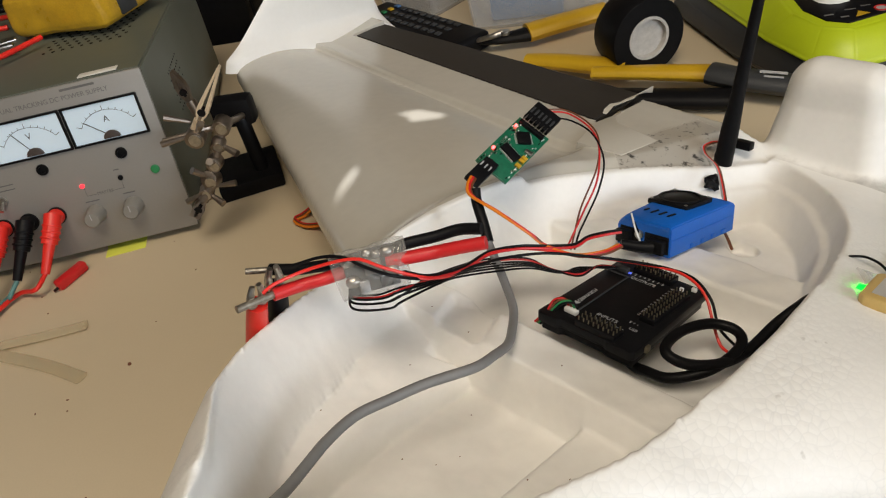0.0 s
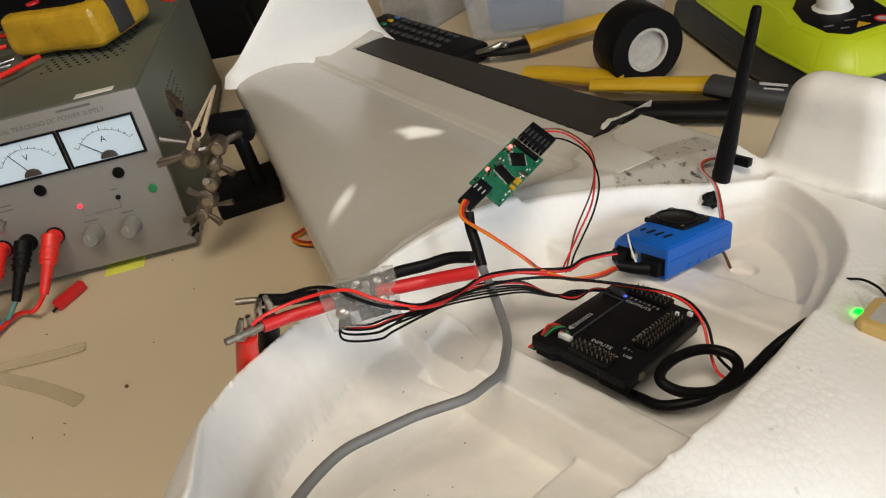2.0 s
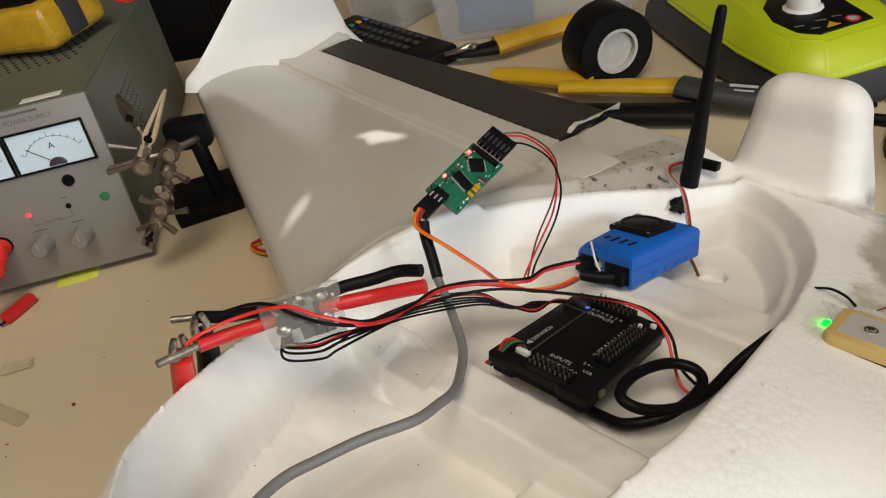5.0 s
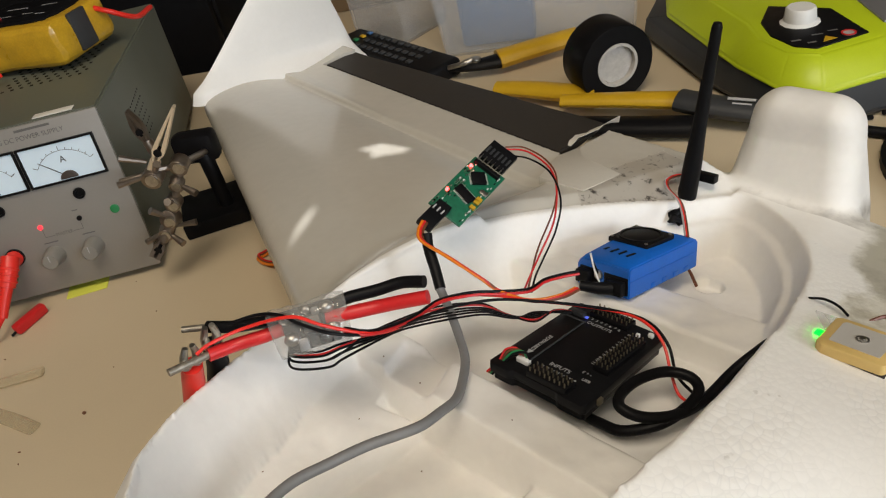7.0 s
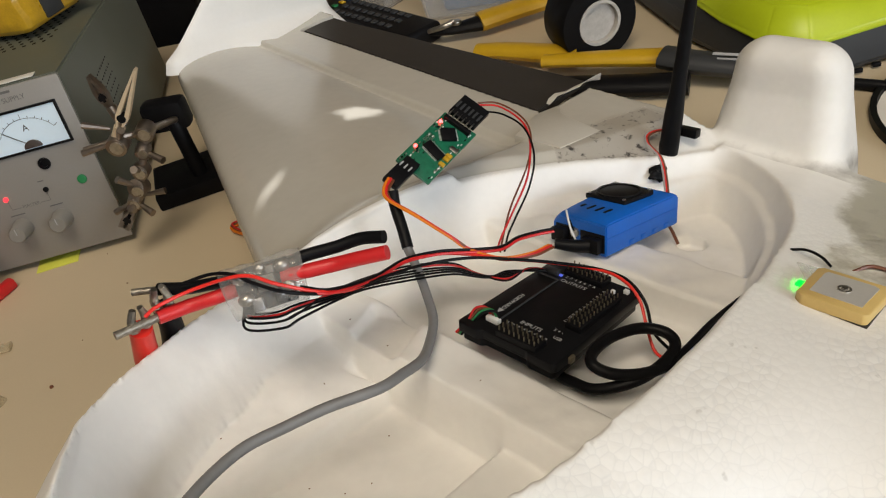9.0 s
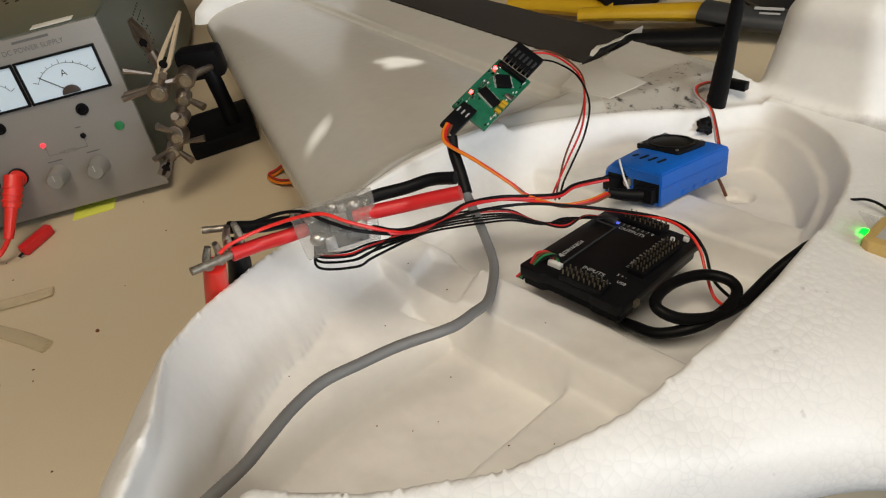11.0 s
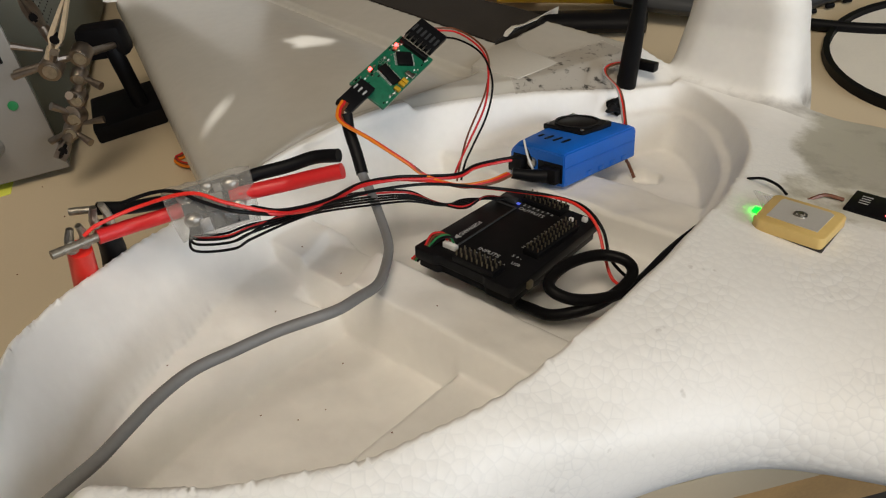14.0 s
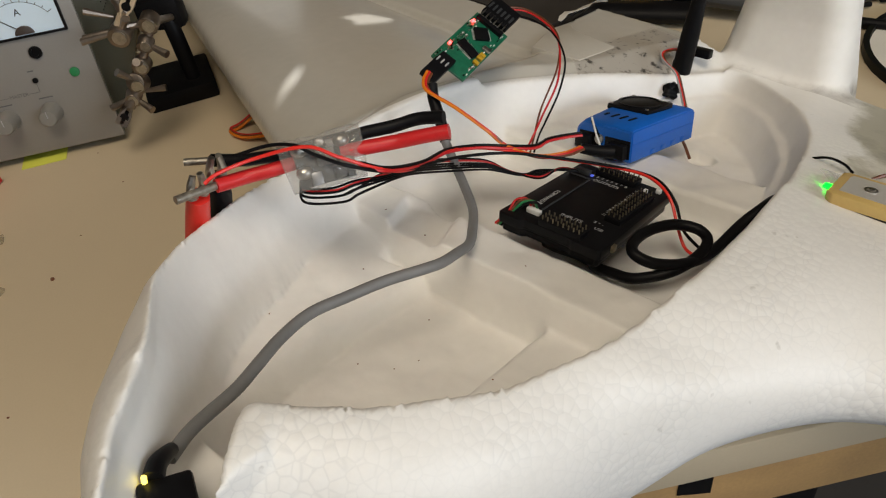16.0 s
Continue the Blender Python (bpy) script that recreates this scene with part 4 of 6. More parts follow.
part("whip", spin_profile([(0.0, -0.014), (0.0052, -0.014), (0.0055, 0.002), (0.0053, 0.022), (0.0046, 0.034), (0.0041, 0.042), (0.0030, 0.095), (0.0029, 0.1015), (0.0022, 0.1040), (0.0, 0.1045)], 24, rot=lean), M_RUBBER, ant)
part("hinge", cyl(0.0056, 0.006, (0, 0, 0.003), n=20, bevel=0.0008), M_BLACK, ant)

# gyro board held up by its own leads
o, e1, e2 = AIR @ Vector((0.1899, 0.0920, 0.0191)), AIR @ Vector((0.2591, 0.0993, 0.0395)), AIR @ Vector((0.2591, 0.0933, 0.0355))
gx = (e1 - o).normalized()
gy = (o + gx * (e2 - o).dot(gx) - e2).normalized()
gz = gx.cross(gy)
G = Matrix(((gx.x, gy.x, gz.x, o.x), (gx.y, gy.y, gz.y, o.y), (gx.z, gy.z, gz.z, o.z), (0, 0, 0, 1)))
gyro = thing("receiver_board", G, "green circuit board with glowing red lights, held up by its leads", "circuit board")
part("board", box(0.042, 0.0200, 0.0016, (0.0362, 0.0016, 0), 0.0003), M_PCB, gyro)


def chip(at, sx, sy, turn, legs):
    r = Euler((0, 0, radians(turn))).to_matrix()
    c = part("chip", box(sx, sy, 0.0016, (*at, 0.0017), 0.0002, r), M_RUBBER, gyro)
    bms = []
    for k in range(legs):
        for s in (-1, 1):
            q = r @ Vector(((k - (legs - 1) / 2) * sx * 0.92 / legs, s * (sy / 2 + 0.0005), 0))
            bms.append(box(0.0003, 0.0012, 0.0004, (at[0] + q.x, at[1] + q.y, 0.0011), 0, r))
    part("legs", join(*bms), M_PATCH, c)


chip((0.0458, 0.0016), 0.0076, 0.0076, 45, 9)
chip((0.0325, 0.0012), 0.0112, 0.0050, 78, 14)
part("crystal", box(0.0030, 0.0046, 0.0014, (0.0400, -0.0058, 0.0015), 0.0006), M_CHROME, gyro)
for x, y in ((0.0325, -0.0064), (0.0350, -0.0064), (0.0285, -0.0066)):
    part("capacitor", box(0.0022, 0.0032, 0.0016, (x, y, 0.0016), 0.0003), M_GOLD, gyro)
rnd = random.Random(4)
for k in range(64):
    x, y = rnd.uniform(0.017, 0.054), rnd.choice((rnd.uniform(-0.0078, -0.0056), rnd.uniform(0.0062, 0.0108), rnd.uniform(0.0040, 0.0108)))
    part("component", box(0.0011, 0.0006, 0.0006, (x, y, 0.0011), 0.0001), (M_CHROME, M_RUBBER, M_WHITE)[k % 3], gyro)
for k in range(6):
    part("solder_ring", ring_prism(0.0009, 0.0005, 0.0008, 0.0010, 12), M_CHROME, gyro).location = (0.0355 + (k % 3) * 0.0021, 0.0066 + (k // 3) * 0.0022, 0)
for x in (0.0285, 0.0500):
    part("red_light", box(0.0018, 0.0014, 0.0012, (x, 0.0096, 0.0013), 0.0003), M_LEDR, gyro, "glowing red light")
part("plug", box(0.0135, 0.0085, 0.0030, (0.0065, 0.0042, 0.0035), 0.0004), M_RUBBER, gyro)
part("plug", box(0.0060, 0.0080, 0.0026, (0.0160, 0.0042, 0.0032), 0.0004), M_BLACK, gyro)
part("plug", box(0.0145, 0.0160, 0.0030, (0.0640, 0.0018, 0.0030), 0.0004), M_RUBBER, gyro)
part("pin_header", box(0.0026, 0.0160, 0.0026, (0.0538, 0.0018, 0.0020), 0.0003), M_RUBBER, gyro)
part("housing_slots", join(*[box(0.0050, 0.0011, 0.0004, (0.0635, -0.0046 + 0.0026 * k, 0.0046)) for k in range(6)]), M_CHAR, gyro)
part("pin_row", join(*[box(0.0050, 0.0006, 0.0006, (0.0565, -0.0046 + 0.0026 * k, 0.0042)) for k in range(6)]), M_CHROME, gyro)
part("pin_row", join(*[box(0.0030, 0.0007, 0.0006, (0.0125, 0.0018 + 0.0026 * k, 0.0052)) for k in range(3)]), M_PRINT, gyro)

# satellite receiver set in the wing root
def foam_top(u, v):
    """Height of the foam's upper skin at a place in plan."""
    near_ = np.hypot(verts[:, 0] - u, verts[:, 1] - v) < 0.002
    return float(verts[near_, 2].max())


gp = thing("gps_module", on_air(0.2525, -0.0900, foam_top(0.2525, -0.0900) - 0.0006), "square tan ceramic antenna module set in the foam", "gps module")
part("circuit_board", box(0.0245, 0.0270, 0.0016, (0, 0.0004, 0.0004), 0.0003), M_DARK, gp)
part("ceramic_patch", slab([(-0.0115, -0.0130), (0.0105, -0.0140), (0.0125, -0.0120), (0.0125, 0.0120), (0.0105, 0.0140), (-0.0105, 0.0140), (-0.0130, 0.0110), (-0.0130, -0.0115)], 0.0012, 0.0062, 0.0009), M_CERAMIC, gp)
part("metal_patch", slab([(-0.0088, -0.0092), (0.0080, -0.0100), (0.0092, -0.0080), (0.0092, 0.0092), (0.0076, 0.0100), (-0.0082, 0.0100)], 0.0062, 0.00645), M_PATCH, gp)
part("feed_pin", join(ring_prism(0.0026, 0.0019, 0.0063, 0.0068, 20), cyl(0.0012, 0.0012, (0, 0, 0.0067), n=14)), M_CHROME, gp)
part("green_light", box(0.0040, 0.0030, 0.0016, (0.0010, 0.0165, 0.0022), 0.0006), M_LEDG, gp, "glowing green light")
part("side_board", box(0.0060, 0.0045, 0.0012, (0.0000, 0.0160, 0.0008), 0.0003), M_RUBBER, gp)
part("clear_tape", box(0.016, 0.009, 0.0004, (0.011, 0.0200, 0.0012), 0.0001), M_CLEAR, gp)
part("lead", tube([(0.028, 0.031, 0.001), (0.026, 0.024, 0.004), (0.0235, 0.017, 0.0042), (0.0215, 0.012, 0.0022)], 0.0006, 6), M_BLACK, gp)

cell = thing("radio_board", on_air(0.2925, -0.1180, foam_top(0.2925, -0.1180) - 0.0004), "flat black shielded circuit board with a red light", "circuit board")
part("board", box(0.019, 0.040, 0.0022, (0, 0, 0.0011), 0.0004), M_RUBBER, cell)
bars([(0.005 - 0.0022 * k, 0.0145, 0.0007, 0.0042 - 0.0006 * (k % 2)) for k in range(4)], M_PRINT, cell, 0.0023)
part("red_light", box(0.0014, 0.0014, 0.0008, (-0.0065, 0.004, 0.0024)), M_LEDR, cell)
part("broken_wire", tube([(-0.011, 0.034, 0.0006), (-0.004, 0.029, 0.0022), (-0.001, 0.022, 0.0012)], 0.0008, 6), M_BROWN, cell)

# speed controller in clear heat shrink, lying over the rim
o = AIR @ Vector((0.0985, 0.0655, 0.0225))
ex = (AIR.to_3x3() @ Vector((0.025, -0.016, 0.005))).normalized()
ey = AIR.to_3x3() @ Vector((0.005, 0.007, 0.0165))
ey = (ey - ex * ey.dot(ex)).normalized()
ez = ex.cross(ey)
esc = thing("power_module", Matrix(((ex.x, ey.x, ez.x, o.x), (ex.y, ey.y, ez.y, o.y), (ex.z, ey.z, ez.z, o.z), (0, 0, 0, 1))),
            "power module wrapped in clear heat shrink with thick leads", "power module")
part("board", box(0.021, 0.0170, 0.0016, (0, 0, 0), 0.0003), M_CHAR, esc)
for x, y, r in ((-0.0080, 0.0055, 0.0034), (0.0080, 0.0055, 0.0032), (-0.0080, -0.0030, 0.0033), (0.0085, -0.0022, 0.0030), (0.0, 0.0070, 0.0022)):
    part("solder_lump", ball(r, (x, y, 0.0018), (1, 0.8, 0.6)), M_CHROME, esc)
for x, y, sx, sy, m in ((0.001, 0.001, 0.007, 0.006, M_KNOB), (0.005, -0.006, 0.005, 0.004, M_RUBBER), (-0.004, -0.006, 0.004, 0.005, M_SILVER), (0.0035, 0.0055, 0.003, 0.003, M_KNOB)):
    part("component", box(sx, sy, 0.0028, (x, y, 0.0020), 0.0004), m, esc)
bm = tube([(-0.0145, 0, 0.0), (-0.010, 0.0004, 0.0006), (-0.005, 0.0, 0.0010), (0.0, -0.0004, 0.0012), (0.005, 0.0, 0.0010), (0.010, 0.0004, 0.0006), (0.0150, 0, 0)], 0.0100, 28, flat=0.36)
for q in bm.verts:
    q.co += Vector((0, 0.0006, 0.0012)) * noise.noise(q.co * 260)
part("clear_sleeve", bm, M_SLEEVE, esc, "crinkled clear heat shrink sleeve")

W_BLACK_L = [(0.073, 0.1, 0.02), (0.08, 0.09, 0.021), (0.088, 0.083, 0.022), (0.094, 0.074, 0.024)]
W_BARE_B = [(0.065, 0.106, 0.02), (0.074, 0.099, 0.02)]
W_RED_L = [(0.064, 0.085, 0.018), (0.075, 0.083, 0.018), (0.084, 0.077, 0.02), (0.092, 0.074, 0.021)]
W_BARE_R = [(0.048, 0.086, 0.018), (0.065, 0.085, 0.018)]
CLIP_R = [(0.058, 0.087, 0.024), (0.058, 0.088, 0.015), (0.0592, 0.0925, 0.004), (0.0615, 0.1015, -0.022)]
CLIP_B = [(0.069, 0.091, 0.026), (0.071, 0.095, 0.015), (0.0735, 0.0985, 0.004), (0.076, 0.1080, -0.022)]
W_TOPRED = [(0.06, 0.086, 0.02), (0.065, 0.084, 0.023), (0.078, 0.079, 0.026), (0.09, 0.065, 0.031), (0.098, 0.056, 0.027), (0.113, 0.049, 0.019), (0.131, 0.051, 0.012), (0.16, 0.06, 0.006), (0.18, 0.059, 0.002), (0.194, 0.05, -0.001), (0.203, 0.038, -0.003), (0.216, 0.025, -0.006), (0.228, 0.005, -0.008), (0.229, -0.008, -0.009), (0.227, -0.018, -0.014), (0.221, -0.026, -0.022), (0.216, -0.033, -0.028), (0.215, -0.039, -0.03)]
W_TOPBLK = [(0.076, 0.088, 0.025), (0.084, 0.079, 0.029), (0.088, 0.069, 0.031), (0.092, 0.062, 0.028), (0.1, 0.052, 0.024), (0.119, 0.049, 0.016), (0.147, 0.054, 0.008), (0.169, 0.055, 0.003), (0.19, 0.047, 0.0), (0.206, 0.033, -0.003), (0.22, 0.018, -0.006), (0.229, 0.003, -0.008), (0.23, -0.01, -0.009), (0.229, -0.02, -0.016), (0.222, -0.029, -0.024), (0.221, -0.04, -0.03)]
W_SERVO = [(0.188, 0.092, 0.028), (0.182, 0.089, 0.026), (0.179, 0.084, 0.023), (0.182, 0.07, 0.018), (0.19, 0.057, 0.008), (0.196, 0.051, 0.001), (0.204, 0.039, -0.003), (0.217, 0.032, -0.004), (0.23, 0.031, -0.005)]
W_FAN = [(0.243, 0.039, -0.006), (0.236, 0.043, -0.006), (0.224, 0.046, -0.005), (0.209, 0.044, -0.003), (0.194, 0.05, 0.0), (0.182, 0.057, 0.002), (0.164, 0.06, 0.005), (0.14, 0.053, 0.01), (0.115, 0.048, 0.018), (0.105, 0.053, 0.022)]
W_ARCH_R = [(0.267, 0.108, 0.038), (0.274, 0.098, 0.037), (0.273, 0.082, 0.032), (0.264, 0.07, 0.026), (0.249, 0.06, 0.015), (0.234, 0.057, 0.003), (0.222, 0.054, -0.004), (0.22, 0.056, -0.012)]
W_ARCH_B = [(0.265, 0.103, 0.036), (0.27, 0.093, 0.035), (0.269, 0.078, 0.031), (0.257, 0.062, 0.024), (0.247, 0.057, 0.012), (0.231, 0.053, 0.002), (0.224, 0.052, -0.004), (0.221, 0.052, -0.012)]
W_ARCH_B2 = [(0.27, 0.11, 0.038), (0.278, 0.103, 0.037), (0.279, 0.089, 0.033), (0.272, 0.076, 0.028), (0.257, 0.066, 0.018), (0.236, 0.06, 0.004), (0.223, 0.054, -0.004), (0.219, 0.053, -0.012)]
CABLE = [(-0.0075, 0.0125, -0.0115), (0.003, 0.0170, -0.0110), (0.020, 0.0203, -0.0105), (0.031, 0.0240, -0.0100), (0.045, 0.0292, -0.0100), (0.060, 0.0320, -0.0100), (0.075, 0.0297, -0.0100), (0.090, 0.0258, -0.0092), (0.104, 0.0192, -0.0078), (0.112, 0.0180, -0.0085), (0.123, 0.0205, -0.0110), (0.137, 0.0250, -0.0150), (0.150, 0.0335, -0.0175), (0.162, 0.043, -0.016), (0.17, 0.055, -0.011), (0.176, 0.067, -0.004), (0.176, 0.072, 0.004)]
SLEEVE = [(0.176, 0.071, 0.003), (0.179, 0.077, 0.01), (0.182, 0.084, 0.018), (0.184, 0.087, 0.024)]
COIL = [(0.190, -0.002, -0.0335), (0.182, -0.009, -0.0325), (0.179, -0.018, -0.030), (0.179, -0.029, -0.028), (0.188, -0.04, -0.024), (0.203, -0.044, -0.022), (0.214, -0.043, -0.02), (0.217, -0.037, -0.018), (0.212, -0.028, -0.017), (0.198, -0.023, -0.016), (0.185, -0.023, -0.016), (0.179, -0.027, -0.017), (0.183, -0.035, -0.02), (0.195, -0.043, -0.022), (0.214, -0.046, -0.024), (0.232, -0.049, -0.018), (0.243, -0.053, -0.0125), (0.256, -0.056, -0.011), (0.266, -0.064, -0.010)]
ANTLEAD = [(0.315, 0.019, -0.006), (0.331, 0.03, -0.002), (0.336, 0.036, 0.003), (0.342, 0.047, 0.006), (0.352, 0.053, 0.007), (0.363, 0.051, 0.007), (0.367, 0.043, 0.006)]


def lead(points, r, mat, label, name="wire", per=8, n=8, category="wire", group=""):
    """One insulated lead lying through the bay."""
    ob = link_mesh(name, tube(points, r, n, per), mat)
    ob.matrix_world = AIR
    return tagged(ob, label, category, group)


lead(W_BLACK_L, 0.0025, M_RUBBER, "thick black silicone lead from the power module", "power_lead", n=14)
lead(W_RED_L, 0.0027, M_RED, "thick red silicone lead from the power module", "power_lead", n=14)
lead(W_BARE_B, 0.0014, M_STRAND, "bare tinned strands of the black lead", "wire_end", n=10)
lead(W_BARE_R, 0.0016, M_STRAND, "bare tinned strands of the red lead", "wire_end", n=10)
lead([(0.109, 0.065, 0.0275), (0.116, 0.062, 0.029), (0.125, 0.055, 0.031), (0.132, 0.048, 0.034), (0.136, 0.039, 0.036)], 0.0025, M_RUBBER, "thick black silicone lead with a cut end", "power_lead", n=14)
lead([(0.104, 0.062, 0.025), (0.111, 0.056, 0.0265), (0.120, 0.049, 0.028), (0.125, 0.041, 0.031), (0.131, 0.032, 0.034)], 0.0028, M_RED, "thick red silicone lead with a cut end", "power_lead", n=14)


def crocodile(points, mat, label):
    """A crocodile clip: two toothed jaws, a spring barrel and a soft boot."""
    a, b, c, d = (Vector(p) for p in points)
    root = thing("crocodile_clip", AIR, label, "clip", "crocodile clips on the power leads")
    side = (b - a).cross(Vector((1, 0, 0))).normalized()
    for s in (-1, 1):
        off = Vector((0.0012 * s, 0, 0))
        part("jaw", tube([a + off * 1.2, a.lerp(b, 0.5) + off * 2.2, b + off * 1.8], 0.0017, 8, ends=(0.0012, 0.0021)), M_CHROME, root)
    part("boot", tube([b, c, c.lerp(d, 0.5), d], 0.004, 14, ends=(0.0042, 0.0054)), mat, root, "soft plastic boot")


crocodile(CLIP_R, M_BRIGHTRED, "crocodile clip with a red boot")
crocodile(CLIP_B, M_RUBBER, "crocodile clip with a black boot")
lead(W_TOPRED, 0.00072, M_BRIGHTRED, "thin red wire running over the module to the controller")
lead(W_TOPBLK, 0.00072, M_RUBBER, "thin black wire running over the module to the controller")
for k in range(6):
    a, b = (0, 4, 8, 13, -5, -9)[k], (0.0, 0.0025, 0.005, 0.0085, 0.0015, 0.005)[k]
    q = a * 0.00030
    pts = [(0.0915, 0.0715, 0.0140), (0.0925 - b * 0.8, 0.0710 - b, 0.0110), (0.0985 - b * 0.5, 0.0620 - b * 1.3, 0.0120), (0.1065 - b * 0.7, 0.0570 - b, 0.0140),
           (0.1200, 0.0540 - q, 0.0120), (0.1420 - q, 0.0590 - q, 0.0060), (0.1700 - q, 0.0640 - q * 1.6, -0.0040), (0.1915 - q, 0.0590 - q * 1.2, -0.0100),
           (0.1998, 0.0487 - q, -0.0140), (0.2060 + q, 0.0384 + q * 0.8, -0.0140), (0.2150, 0.0320 - q * 0.5, -0.0120), (0.2215, 0.0260 - q * 0.4, -0.0135), (0.2225, 0.0225 - q, -0.0165)]
    lead(pts, 0.00050, M_RED if k == 4 else M_RUBBER, "thin red ribbon wire in the loom" if k == 4 else "thin black wire in the loom", group="loom to the flight controller")
for k, m in enumerate((M_ORANGE, M_RED, M_BROWN)):
    d = (k - 1) * 0.0013
    lead([(u + d * 0.6, v - d * 0.5, w - abs(d) * 0.2 - k * 0.0006) for u, v, w in W_SERVO], 0.00075, m, ("orange", "red", "brown")[k] + " servo wire from the receiver board to the transmitter", "servo_wire")
lead([(u, v, w) for u, v, w in W_FAN], 0.0007, M_RED, "red wire from the transmitter into the loom")
lead([(u + 0.0012, v + 0.0012, w + 0.0006) for u, v, w in W_FAN], 0.0007, M_RUBBER, "black wire from the transmitter into the loom")
lead(W_ARCH_R, 0.00052, M_RED, "thin red wire arching from the board into the bay")
lead(W_ARCH_B, 0.00052, M_RUBBER, "thin black wire arching from the board into the bay")
lead(W_ARCH_B2, 0.00050, M_BROWN, "thin dark wire arching from the board into the bay")
lead(CABLE, 0.0021, M_GREY, "grey jacketed cable lying through the bay", "grey_cable", n=14, category="cable")
lead(SLEEVE, 0.0027, M_RUBBER, "black shrink sleeve on the grey cable", "cable_sleeve", n=12, category="sleeve")
lead(COIL, 0.0024, M_RUBBER, "black cable coiled beside the flight controller", "black_cable", n=12, category="cable")
for k, m in enumerate((M_BROWN, M_BRIGHTRED, M_PRINT)):
    lead([(u, v + 0.0010 * (k - 1), w + 0.0002 * k) for u, v, w in ANTLEAD], 0.0006, m, ("dark", "red", "white")[k] + " lead of the servo cable beside the antenna", "servo_lead")
plug = tagged(link_mesh("servo_plug", box(0.006, 0.015, 0.005, (0.372, 0.0395, 0.006), 0.0006), M_RUBBER), "black plug of the servo cable", "plug")
plug.matrix_world = AIR
bm = ball(0.0042, (0.3435, 0.0405, -0.0108), (1.5, 1.1, 0.75), 20)
for q in bm.verts:
    q.co += (q.co - Vector((0.3435, 0.0405, -0.0108))) * 0.9 * noise.noise(q.co * 420)
knot = link_mesh("cable_knot", bm, M_RUBBER)
knot.matrix_world = AIR
tagged(knot, "black lump of tape where the antenna cable enters", "tape")
nose = thing("nose_camera", on_air(-0.0165, -0.0020, -0.0120, -25), "black camera block with a yellow light in the nose", "camera")
part("block", box(0.014, 0.011, 0.014, (0.0, 0.0, 0.000), 0.0012), M_RUBBER, nose)
part("tape_wrap", tube([(-0.0025, 0.0055, 0.0065), (-0.001, 0.0100, 0.0065), (0.001, 0.0140, 0.0050), (0.0030, 0.0185, 0.002)], 0.0024, 10, ends=(0.0030, 0.0021)), M_RUBBER, nose)
part("yellow_light", box(0.0014, 0.0026, 0.0012, (-0.0045, 0.0050, 0.0078), 0.0004), M_LEDY, nose)
rnd = random.Random(21)
inside = verts[(plan_distance(RIM, verts[:, 0], verts[:, 1]) < -0.016) & (verts[:, 0] > 0.03) & (verts[:, 0] < 0.15) & (normals[:, 2] > 0.8) & (verts[:, 2] < -0.015)]
bits = []
for k in range(16):
    p = inside[rnd.randrange(len(inside))]
    bits.append(box(rnd.uniform(0.0003, 0.0007), rnd.uniform(0.0003, 0.0005), 0.0003, (float(p[0]), float(p[1]), float(p[2]) + 0.0001)))
bits = link_mesh("crumbs", join(*bits), M_BROWN)
bits.matrix_world = AIR
tagged(bits, "tiny dark specks lying in the foam bay", "crumbs", kind="stuff")

# ---- bench power supply ----
ps = thing("power_supply", Matrix(((0.978, -0.207, 0, -0.1755), (0.207, 0.978, 0, 0.580), (0, 0, 1, 0.0), (0, 0, 0, 1))),
           "grey bench power supply with white needle meters", "power supply")
PW, PH, LEAN = 0.232, 0.121, 0.021
bm = bmesh.new()
side = [(0.001, 0.006), (0.001 + LEAN, 0.1255), (0.300, 0.112), (0.300, 0.006)]
for x in (-PW, 0.0):
    [bm.verts.new((x, y, z)) for y, z in side]
v = list(bm.verts)
for k in range(4):
    bm.faces.new((v[k], v[(k + 1) % 4], v[4 + (k + 1) % 4], v[4 + k]))
bm.faces.new(v[3::-1])
bm.faces.new(v[4:])
bmesh.ops.recalc_face_normals(bm, faces=bm.faces[:])
bmesh.ops.bevel(bm, geom=bm.edges[:], offset=0.0015, segments=2, affect="EDGES")
part("case", bm, M_CASE, ps, "olive grey enamelled steel case")
for x in (-0.03, -PW + 0.03):
    for y in (0.03, 0.27):
        part("foot", cyl(0.008, 0.007, (x, y, 0.0035), n=16, bevel=0.001), M_RUBBER, ps)
slots = []
for r in range(14):
    for c in range(9):
        slots.append(box(0.0022, 0.0022, 0.0004, (-0.030 - 0.0075 * c + (0.0037 if r % 2 else 0), 0.110 + 0.0080 * r, 0.1257 - (0.110 + 0.0080 * r - 0.022) * 0.0486)))
part("vent_holes", join(*slots), M_RUBBER, ps)
slots = [box(0.0004, 0.0011, 0.0011, (0.0003, 0.085 + 0.0060 * c, 0.062 + 0.0062 * r)) for r in range(6) for c in range(8)]
part("vent_holes", join(*slots), M_RUBBER, ps)

# front panel: x to the right, y up it, z out of it
tilt = math.atan2(LEAN, 0.1195)
F = pose(0, 0, 0.006) @ pose(0, 0, 0, 90 - math.degrees(tilt))
panel = part("front_panel", box(PW, PH, 0.003, (-PW / 2, PH / 2, 0.0), 0.0008), M_PANEL, ps, "brushed grey front panel")
panel.matrix_local = F


